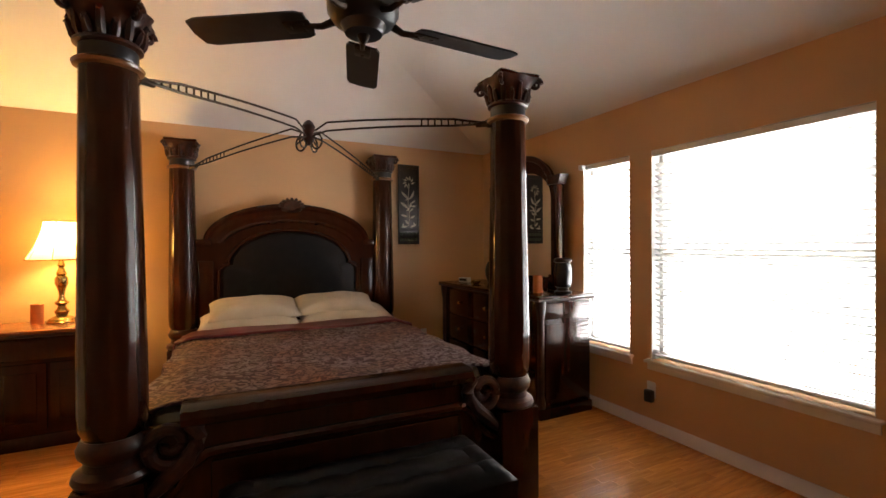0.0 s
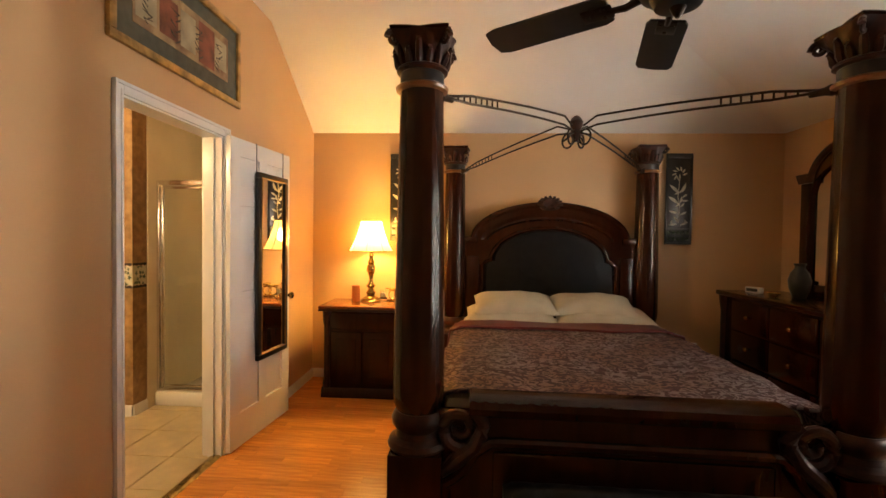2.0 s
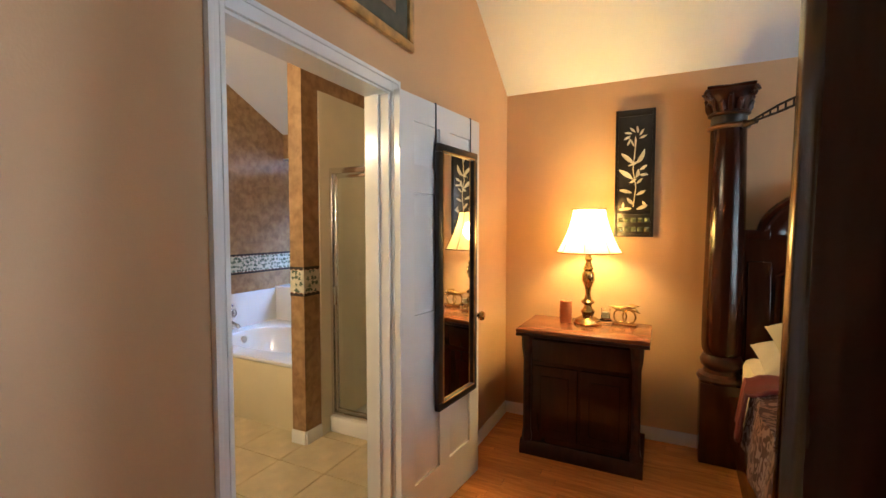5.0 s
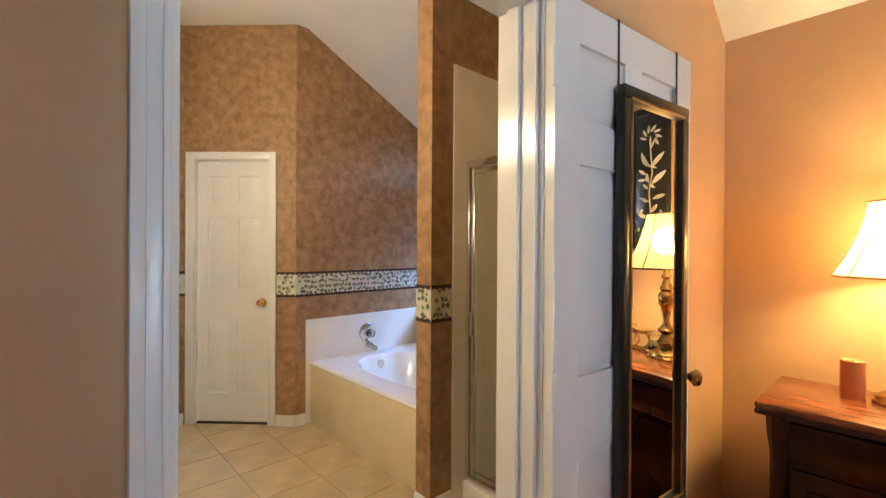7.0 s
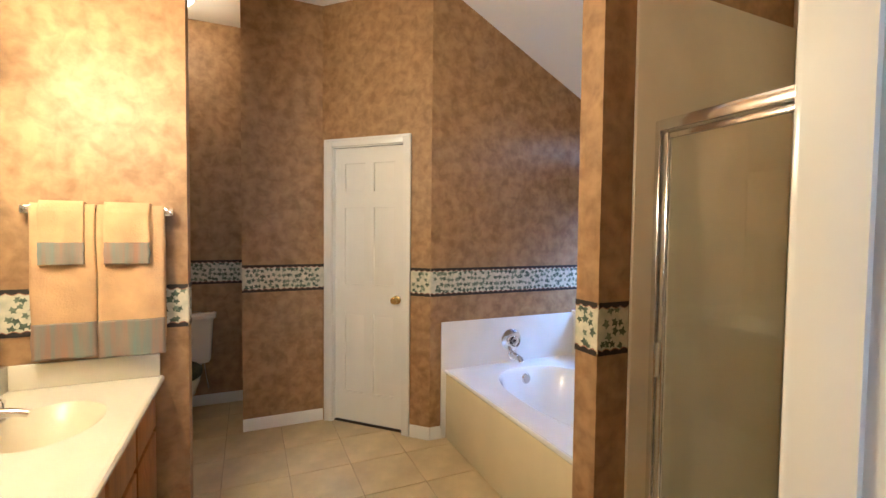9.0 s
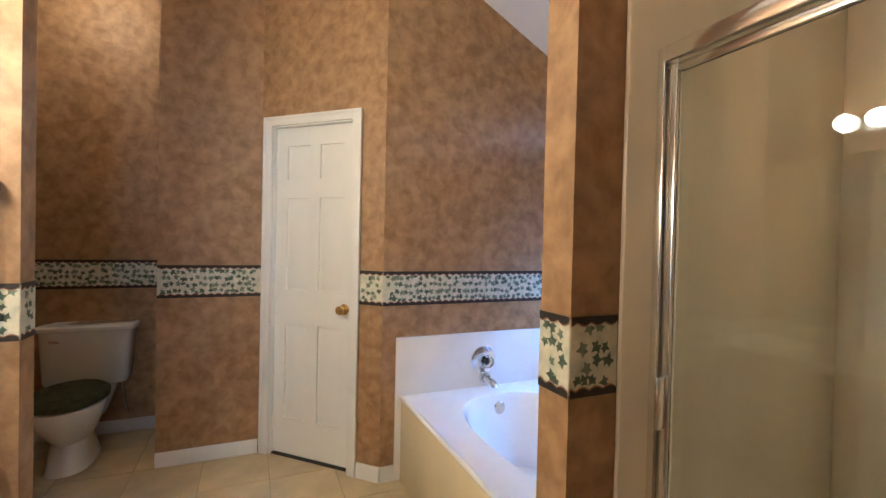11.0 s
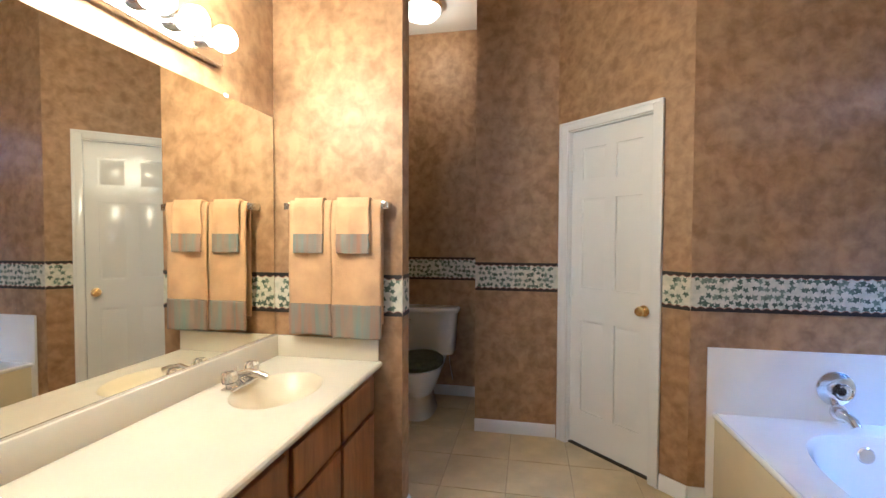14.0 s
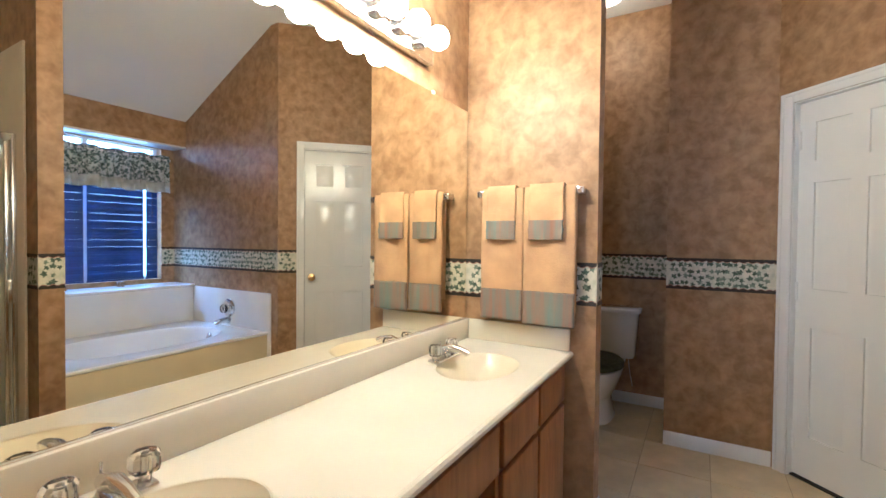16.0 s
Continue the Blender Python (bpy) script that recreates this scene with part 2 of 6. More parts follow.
def damask(name):
    """Woven bedspread: silver-lilac leaf scrolls on deep wine."""
    m = material(name, (0.050, 0.010, 0.010), 0.6, scale=20, var=0.25, bump=0.3, bscale=70)
    n, l = m.node_tree.nodes, m.node_tree.links
    b = n["Principled BSDF"]
    old = b.inputs["Base Color"].links[0].from_socket
    tc = n.new("ShaderNodeTexCoord")
    mp = n.new("ShaderNodeMapping")
    mp.inputs["Scale"].default_value = (1.0, 1.35, 1.0)
    mp.inputs["Rotation"].default_value = (0, 0, 0.55)
    l.new(tc.outputs["Object"], mp.inputs["Vector"])
    nz = n.new("ShaderNodeTexNoise")
    nz.inputs["Scale"].default_value, nz.inputs["Detail"].default_value, nz.inputs["Distortion"].default_value = 15, 0.6, 0.6
    l.new(mp.outputs["Vector"], nz.inputs["Vector"])
    turns = n.new("ShaderNodeMath")
    turns.operation = "MULTIPLY"
    turns.inputs[1].default_value = 30.0
    l.new(nz.outputs["Fac"], turns.inputs[0])
    wave = n.new("ShaderNodeMath")
    wave.operation = "SINE"
    l.new(turns.outputs[0], wave.inputs[0])
    gap = n.new("ShaderNodeTexNoise")
    gap.inputs["Scale"].default_value, gap.inputs["Detail"].default_value = 30, 1.0
    l.new(tc.outputs["Object"], gap.inputs["Vector"])
    cut = n.new("ShaderNodeMapRange")
    cut.inputs["From Min"].default_value, cut.inputs["From Max"].default_value = 0.35, 0.65
    cut.inputs["To Min"].default_value, cut.inputs["To Max"].default_value = -0.75, 0.75
    l.new(gap.outputs["Fac"], cut.inputs["Value"])
    both = n.new("ShaderNodeMath")
    l.new(wave.outputs[0], both.inputs[0])
    l.new(cut.outputs["Result"], both.inputs[1])
    rp = n.new("ShaderNodeMapRange")
    rp.inputs["From Min"].default_value, rp.inputs["From Max"].default_value = -0.30, 0.02
    l.new(both.outputs[0], rp.inputs["Value"])
    wv = n.new("ShaderNodeTexNoise")
    wv.inputs["Scale"].default_value = 2.5
    l.new(tc.outputs["Object"], wv.inputs["Vector"])
    cr = n.new("ShaderNodeValToRGB")
    cr.color_ramp.elements[0].position, cr.color_ramp.elements[1].position = 0.40, 0.60
    cr.color_ramp.elements[0].color, cr.color_ramp.elements[1].color = (0.22, 0.125, 0.09, 1), (0.24, 0.205, 0.215, 1)
    l.new(wv.outputs["Fac"], cr.inputs["Fac"])
    mx = n.new("ShaderNodeMixRGB")
    l.new(rp.outputs["Result"], mx.inputs[0])
    l.new(cr.outputs["Color"], mx.inputs[1])
    l.new(old, mx.inputs[2])
    l.new(mx.outputs[0], b.inputs["Base Color"])
    return m


DAMASK = damask("wine_damask")


def shade_cloth():
    m = bpy.data.materials.new("cream_lampshade_cloth")
    m.use_nodes = True
    n, l = m.node_tree.nodes, m.node_tree.links
    b = n["Principled BSDF"]
    b.inputs["Base Color"].default_value = (0.85, 0.72, 0.48, 1)
    b.inputs["Roughness"].default_value = 0.9
    tr = n.new("ShaderNodeBsdfTranslucent")
    tr.inputs["Color"].default_value = (0.80, 0.68, 0.47, 1)
    mx = n.new("ShaderNodeMixShader")
    mx.inputs[0].default_value = 0.85
    l.new(b.outputs[0], mx.inputs[1])
    l.new(tr.outputs[0], mx.inputs[2])
    thin = n.new("ShaderNodeBsdfTransparent")
    thin.inputs["Color"].default_value = (1.0, 0.86, 0.62, 1)
    weave = n.new("ShaderNodeMixShader")
    weave.inputs[0].default_value = 0.24
    l.new(mx.outputs[0], weave.inputs[1])
    l.new(thin.outputs[0], weave.inputs[2])
    l.new(weave.outputs[0], n["Material Output"].inputs["Surface"])
    return m


SHADE = shade_cloth()

# ---- builders ----


def add_box(bm, x0, x1, y0, y1, z0, z1, bevel=0.0, m=None):
    vs = [bm.verts.new((x, y, z)) for x in (x0, x1) for y in (y0, y1) for z in (z0, z1)]
    fs = [bm.faces.new([vs[i] for i in q]) for q in ((0, 1, 3, 2), (4, 6, 7, 5), (0, 4, 5, 1), (2, 3, 7, 6), (0, 2, 6, 4), (1, 5, 7, 3))]
    if bevel:
        es = list({e for f in fs for e in f.edges})
        r = bmesh.ops.bevel(bm, geom=es, offset=bevel, segments=2, affect="EDGES", profile=0.5)
        vs = list({v for f in r["faces"] for v in f.verts} | {v for v in vs if v.is_valid})
    if m is not None:
        bmesh.ops.transform(bm, matrix=m, verts=vs)
    return vs


def box(*a, **k):
    bm = bmesh.new()
    add_box(bm, *a, **k)
    return bm


def add_lathe(bm, profile, at=(0, 0, 0), seg=28, m=None, flute=0.0, nflute=16):
    rings = []
    for r, z in profile:
        ring = []
        for i in range(seg):
            a = 2 * math.pi * i / seg
            rr = r * (1 - flute * (0.5 + 0.5 * math.cos(nflute * a)))
            p = Vector((rr * math.cos(a), rr * math.sin(a), z))
            if m is not None:
                p = m @ p
            ring.append(bm.verts.new(p + Vector(at)))
        rings.append(ring)
    for a, b in zip(rings, rings[1:]):
        for i in range(seg):
            j = (i + 1) % seg
            bm.faces.new((a[i], a[j], b[j], b[i]))
    bm.faces.new(rings[0][::-1])
    bm.faces.new(rings[-1])


def lathe(profile, at=(0, 0, 0), seg=28, m=None, **k):
    bm = bmesh.new()
    add_lathe(bm, profile, at, seg, m, **k)
    return bm


def add_tube(bm, pts, r, seg=8):
    pts = [Vector(p) for p in pts]
    rings = []
    up = Vector((0.13, 0.29, 0.95))
    for i, p in enumerate(pts):
        d = (pts[min(i + 1, len(pts) - 1)] - pts[max(i - 1, 0)]).normalized()
        s = d.cross(up)
        s = (s if s.length > 0.05 else d.cross(Vector((1, 0, 0)))).normalized()
        u = s.cross(d)
        rr = r[i] if isinstance(r, (list, tuple)) else r
        rings.append([bm.verts.new(p + rr * (math.cos(2 * math.pi * k / seg) * s + math.sin(2 * math.pi * k / seg) * u)) for k in range(seg)])
    for a, b in zip(rings, rings[1:]):
        for k in range(seg):
            bm.faces.new((a[k], a[(k + 1) % seg], b[(k + 1) % seg], b[k]))
    bm.faces.new(rings[0][::-1])
    bm.faces.new(rings[-1])


def tube(pts, r, seg=8):
    bm = bmesh.new()
    add_tube(bm, pts, r, seg)
    return bm


def add_prism(bm, poly, axis, a, b):
    """Extrude a 2D polygon along an axis: 'x' takes (y, z), 'y' takes (x, z), 'z' takes (x, y)."""
    def p3(u, v, w):
        return {"x": (w, u, v), "y": (u, w, v), "z": (u, v, w)}[axis]
    lo = [bm.verts.new(p3(u, v, a)) for u, v in poly]
    hi = [bm.verts.new(p3(u, v, b)) for u, v in poly]
    n = len(poly)
    for i in range(n):
        bm.faces.new((lo[i], lo[(i + 1) % n], hi[(i + 1) % n], hi[i]))
    bm.faces.new(lo[::-1])
    bm.faces.new(hi)


def prism(poly, axis, a, b):
    bm = bmesh.new()
    add_prism(bm, poly, axis, a, b)
    return bm


def add_loft(bm, rings, cap=True):
    vs = [[bm.verts.new(p) for p in r] for r in rings]
    for a, b in zip(vs, vs[1:]):
        n = len(a)
        for i in range(n):
            bm.faces.new((a[i], a[(i + 1) % n], b[(i + 1) % n], b[i]))
    if cap:
        bm.faces.new(vs[0][::-1])
        bm.faces.new(vs[-1])


def oval(cx, cy, z, rx, ry, n=40, power=2.0):
    pts = []
    for i in range(n):
        a = 2 * math.pi * i / n
        c, s = math.cos(a), math.sin(a)
        pts.append((cx + rx * math.copysign(abs(c) ** (2 / power), c), cy + ry * math.copysign(abs(s) ** (2 / power), s), z))
    return pts


def mesh_of(name, bm, mat, smooth=True):
    bmesh.ops.recalc_face_normals(bm, faces=bm.faces)
    me = bpy.data.meshes.new(name)
    bm.to_mesh(me)
    bm.free()
    me.materials.append(mat)
    if smooth:
        me.shade_smooth()
        me.set_sharp_from_angle(angle=radians(35))
    return me


def part(name, bm, mat, parent, label="", m=None):
    ob = new(name, mesh_of(name, bm, mat))
    ob.parent = parent
    if m is not None:
        ob.matrix_basis = m
    return tagged(ob, label)


def piece(name, me, parent, m):
    ob = new(name, me)
    ob.parent = parent
    ob.matrix_basis = m
    return ob


def thing(name, label, category, group="", m=None):
    ob = new(name)
    ob.empty_display_size = 0.1
    if m is not None:
        ob.matrix_basis = m
    return tagged(ob, label, category, group)


def single(name, bm, mat, label, category, group="", m=None):
    ob = new(name, mesh_of(name, bm, mat))
    if m is not None:
        ob.matrix_basis = m
    return tagged(ob, label, category, group)


def structure(name, bm, mat, label="", m=None, parent=None):
    ob = new(name, mesh_of(name, bm, mat))
    if m is not None:
        ob.matrix_basis = m
    ob.parent = parent
    return tagged(ob, label, "", "", "structure")


def wall_boxes(u0, u1, z0, z1, holes, put):
    """Boxes of a wall from u0 to u1 and z0 to z1, round its holes (ua, ub, za, zb)."""
    at = u0
    for ua, ub, za, zb in sorted(holes):
        if ua > at:
            put(at, ua, z0, z1)
        if za > z0:
            put(ua, ub, z0, za)
        if zb < z1:
            put(ua, ub, zb, z1)
        at = ub
    if at < u1:
        put(at, u1, z0, z1)


def wall_x(name, x0, x1, ya, yb, z0, z1, mat, holes=(), label=""):
    bm = bmesh.new()
    wall_boxes(ya, yb, z0, z1, holes, lambda a, b, c, d: add_box(bm, x0, x1, a, b, c, d))
    return structure(name, bm, mat, label)


def wall_y(name, y0, y1, xa, xb, z0, z1, mat, holes=(), label=""):
    bm = bmesh.new()
    wall_boxes(xa, xb, z0, z1, holes, lambda a, b, c, d: add_box(bm, a, b, y0, y1, c, d))
    return structure(name, bm, mat, label)

# ---- the bedroom's shell ----
H, FLAT = 2.43, 3.06
XE, YS = 4.5, -6.2
YM = -3.14
DOOR_HOLE = (-2.454, -1.622, 0.0, 2.03)
wall_x("wall_west", -0.06, 0.0, YS, 0.12, 0, 3.3, PAINT, [DOOR_HOLE], "tan painted bedroom wall with a doorway")
wall_x("wall_bath_east", -0.12, -0.06, YM, 0.0, 0, 3.3, PAPER, [DOOR_HOLE], "mottled brown papered bathroom wall")
wall_y("wall_north", 0.0, 0.12, 0.0, XE + 0.12, 0, H + 0.1, PAINT, label="tan painted wall behind the bed")
W1, W2 = (-2.10, -1.62, 0.52, 2.04), (-3.52, -2.29, 0.52, 2.04)
wall_x("wall_east", XE, XE + 0.14, YS, 0.0, 0, H + 0.1, PAINT, [W1, W2], "tan painted wall with two windows")
wall_y("wall_south", YS - 0.12, YS, -0.06, XE + 0.14, 0, 3.3, PAINT, label="plain tan painted wall")
SX, SY = 2.90, -0.95
bm = bmesh.new()
v = [bm.verts.new(p) for p in ((0, 0, H), (XE, 0, H), (SX, SY, FLAT), (0, SY, FLAT), (SX, YS, FLAT), (0, YS, FLAT), (XE, YS, H))]
top = [bm.verts.new((q.co.x, q.co.y, q.co.z + 0.15)) for q in v]
for ids in ((0, 1, 2, 3), (3, 2, 4, 5), (2, 1, 6, 4)):
    bm.faces.new([v[i] for i in ids])
    bm.faces.new([top[i] for i in ids][::-1])
for a, b in ((0, 1), (1, 6), (6, 4), (4, 5), (5, 3), (3, 0)):
    bm.faces.new((v[a], v[b], top[b], top[a]))
structure("ceiling", bm, CEIL, "white vaulted bedroom ceiling with sloped sides")


def baseboard(name, pts, mat=TRIM, h=0.085, t=0.014):
    """Skirting along a chain of floor points; it stands to the left of the way walked."""
    bm = bmesh.new()
    for a, b in zip(pts, pts[1:]):
        a, b = Vector(a), Vector(b)
        d = (b - a).normalized()
        ang = math.atan2(d.y, d.x)
        m = Matrix.Translation((a.x, a.y, 0)) @ Matrix.Rotation(ang, 4, "Z")
        L = (b - a).length
        n0 = len(bm.verts)
        add_prism(bm, [(0.001, 0.0), (t, 0.0), (t, h - 0.02), (t * 0.45, h), (0.001, h)], "x", 0, L)
        bm.verts.ensure_lookup_table()
        bmesh.ops.transform(bm, matrix=m, verts=bm.verts[n0:])
    return structure(name, bm, mat, "white painted baseboard")


baseboard("baseboard_west", [(0.0, -0.015), (0.0, -1.572)])
baseboard("baseboard_west_far", [(0.0, -2.496), (0.0, YS)])
baseboard("baseboard_north", [(XE - 0.015, 0.0), (0.0, 0.0)])
baseboard("baseboard_east", [(XE, YS), (XE, 0.0)])

# door casing of the bathroom doorway, both sides, and its lining
bm = bmesh.new()
for x0, x1 in ((0.0, 0.016), (-0.136, -0.12)):
    add_box(bm, x0, x1, -2.496, -2.441, 0, 2.075, 0.004)
    add_box(bm, x0, x1, -1.627, -1.572, 0, 2.075, 0.004)
    add_box(bm, x0, x1, -2.441, -1.627, 2.02, 2.075, 0.004)
add_box(bm, 0.016, 0.022, -2.496, -2.479, 0, 2.075, 0.002)
add_box(bm, 0.016, 0.022, -1.589, -1.572, 0, 2.075, 0.002)
add_box(bm, 0.016, 0.022, -2.479, -1.589, 2.058, 2.075, 0.002)
add_box(bm, 0.016, 0.020, -2.461, -2.452, 0, 2.04, 0.002)
add_box(bm, 0.016, 0.020, -1.616, -1.607, 0, 2.04, 0.002)
structure("trim_doorway", bm, TRIM, "white painted moulded door casing")
bm = bmesh.new()
add_box(bm, -0.12, 0.0, -2.454, -2.442, 0, 2.03)
add_box(bm, -0.12, 0.0, -1.640, -1.622, 0, 2.03)
add_box(bm, -0.12, 0.0, -2.442, -1.640, 2.012, 2.03)
add_box(bm, -0.085, -0.048, -2.442, -2.435, 0, 2.012)
add_box(bm, -0.085, -0.048, -1.651, -1.640, 0, 2.012)
structure("trim_doorway_lining", bm, TRIM, "white painted door lining with stop")
structure("trim_threshold", prism([(-0.07, 0.0), (-0.055, 0.009), (-0.015, 0.009), (0.0, 0.0)], "y", -2.442, -1.640), BRASS, "worn brass threshold strip")


def window_unit(name, hole, x, mat_slat, label):
    """White vinyl sash window with sill, glass and open slat blinds, in a wall that faces -x."""
    ya, yb, za, zb = hole
    w = structure(name, box(x + 0.09, x + 0.135, ya, yb, za, za + 0.04), TRIM, label)
    fr = bmesh.new()
    for a in ((ya, ya + 0.035), (yb - 0.035, yb)):
        add_box(fr, x + 0.085, x + 0.135, a[0], a[1], za + 0.04, zb, 0.003)
    add_box(fr, x + 0.085, x + 0.135, ya + 0.035, yb - 0.035, zb - 0.035, zb, 0.003)
    add_box(fr, x + 0.088, x + 0.125, ya + 0.035, yb - 0.035, (za + zb) / 2 - 0.02, (za + zb) / 2 + 0.02, 0.003)
    part("window_frame", fr, TRIM, w)
    for a, b in ((za + 0.04, (za + zb) / 2 - 0.02), ((za + zb) / 2 + 0.02, zb - 0.035)):
        p = part("pane", box(x + 0.105, x + 0.109, ya + 0.035, yb - 0.035, a, b), PANE, w)
        p.visible_shadow = False
    bm = bmesh.new()
    add_box(bm, x - 0.045, x + 0.085, ya - 0.035, yb + 0.035, za - 0.022, za - 0.001, 0.006)
    add_box(bm, x - 0.016, x - 0.001, ya - 0.025, yb + 0.025, za - 0.075, za - 0.022, 0.004)
    part("window_sill", bm, TRIM, w)
    rv = bmesh.new()
    add_box(rv, x + 0.0005, x + 0.085, ya, ya + 0.003, za, zb)
    add_box(rv, x + 0.0005, x + 0.085, yb - 0.003, yb, za, zb)
    add_box(rv, x + 0.0005, x + 0.085, ya + 0.003, yb - 0.003, zb - 0.0018, zb)
    part("reveal", rv, TRIM, w)
    bl = thing("window_blind", "white horizontal slat blind, open, with a head rail", "blind", "bedroom blinds")
    part("head_rail", box(x + 0.012, x + 0.062, ya + 0.004, yb - 0.004, zb - 0.042, zb - 0.002, 0.004), mat_slat, bl)
    part("bottom_rail", box(x + 0.014, x + 0.060, ya + 0.006, yb - 0.006, za + 0.022, za + 0.040, 0.005), mat_slat, bl)
    n = int((zb - za - 0.11) / 0.041)
    sl = bmesh.new()
    w2 = (yb - ya) / 2 - 0.006
    add_prism(sl, [(-0.023, -0.0012), (-0.010, 0.0016), (0.010, 0.0016), (0.023, -0.0012), (0.023, 0.0010), (0.010, 0.0038), (-0.010, 0.0038), (-0.023, 0.0010)], "y", -w2, w2)
    me = mesh_of("slat", sl, mat_slat)
    for i in range(n):
        piece("slat", me, bl, pose(x + 0.037, (ya + yb) / 2, za + 0.062 + i * 0.041, 0, 24, 0))
    for y in (ya + 0.12, yb - 0.12):
        part("ladder_cord", tube([(x + 0.037, y, za + 0.04), (x + 0.037, y, zb - 0.04)], 0.0012, 6), mat_slat, bl)
    return w


window_unit("window_1", W1, XE, SLAT, "narrow white sash window with daylight behind blinds")
window_unit("window_2", W2, XE, SLAT, "wide white sash window with daylight behind blinds")
bm = bmesh.new()
add_box(bm, XE - 0.04, XE - 0.001, -1.645, -1.600, 2.00, 2.04, 0.003)
single("blind_bracket", bm, PLASTIC, "white plastic blind bracket beside the narrow window", "bracket")
tagged(new("backdrop", mesh_of("backdrop", box(6.4, 6.42, -9, 5, -2, 6), SKYGLOW)), "bright hazy daylight outside", "", "", "structure")
tagged(new("backdrop_garden", mesh_of("backdrop_garden", box(-6, 2.5, 3.4, 3.42, -2, 5), BLUEGLOW)), "bluish daylight outside", "", "", "structure")
structure("ground", box(-60, 60, -60, 60, -0.4, -0.3), material("lawn_ground", (0.06, 0.09, 0.03), 0.9, var=0.3), "grass outside")

# ---- the bathroom's shell ----
BF = 3.07
XB, XC, XT = -3.82, -3.18, -2.56
Y45 = -1.73
wall_y("wall_bath_south", YM - 0.12, YM, XB - 0.12, -0.06, 0, 3.3, PAPER, label="mottled brown papered wall behind the vanity")
wall_x("wall_stub", -2.21, -2.10, YM, -2.49, 0, 3.3, PAPER, label="papered stub wall beside the vanity")
wall_x("wall_alcove", XB - 0.12, XB, YM, -2.16, 0, 3.3, PAPER, label="papered wall behind the toilet")
wall_y("wall_alcove_side", -2.28, -2.16, XB, XC - 0.12, 0, 3.3, PAPER, label="papered side wall of the toilet alcove")
wall_x("wall_closet", XC - 0.12, XC, -2.28, Y45, 0, 3.3, PAPER, label="papered wall beside the closet door")
M45 = pose(XC, Y45, 0, 0, 0, 45)
bm = bmesh.new()
L45 = (XT - XC) * math.sqrt(2)
wall_boxes(0.0, L45, 0, 3.3, [(0.088, 0.668, 0, 2.04)], lambda a, b, c, d: add_box(bm, a, b, 0.0, 0.12, c, d))
structure("wall_angled", bm, PAPER, "papered angled wall with the closet door", M45)
wall_x("wall_tub", XT - 0.12, XT, Y45 + (XT - XC), 0.80, 0, 3.3, PAPER, label="mottled brown papered wall over the tub")
wall_x("wall_partition", -1.13, -1.015, -1.095, 0.80, 0, 3.3, PAPER, label="papered partition between tub and shower")
BW = (-2.44, -1.25, 0.865, 2.145)
YW, YH = 0.47, 0.25
wall_y("wall_bath_north", YW, YW + 0.14, XT, -1.13, 0, 3.3, PAPER, [BW], "papered wall with the bathroom window")
wall_y("wall_header", YH, YW, XT, -1.13, 2.17, 3.0, PAPER, label="papered soffit over the bathroom window")
structure("trim_soffit", box(XT + 0.001, -1.131, YH - 0.004, YW - 0.001, 2.155, 2.169, 0.002), TRIM, "white painted board under the soffit")
wall_y("wall_shower_north", 0.0, 0.12, -1.015, -0.06, 0, 3.3, SURROUND, label="beige shower back wall")
bm = bmesh.new()
poly = [(YM, BF), (-1.02, BF), (YH, 2.42), (YH + 0.05, 2.6), (-0.9, BF + 0.15), (YM, BF + 0.15)]
add_prism(bm, poly, "x", XB, -0.06)
structure("ceiling_bath", bm, CEIL, "white bathroom ceiling sloping down to the window")


def add_ivy_leaf(bm, u, z, size, turn, y):
    """One five-lobed printed leaf, flat on a border."""
    mid = bm.verts.new((u, y, z))
    rim = []
    for k in range(10):
        a = turn + 2 * math.pi * k / 10
        r = size * ((1.0, 0.48, 0.86, 0.46, 0.62, 0.20, 0.62, 0.46, 0.86, 0.48)[k])
        rim.append(bm.verts.new((u + r * math.cos(a), y, min(1.158, max(1.008, z + r * math.sin(a))))))
    for k in range(10):
        bm.faces.new((mid, rim[k], rim[(k + 1) % 10]))


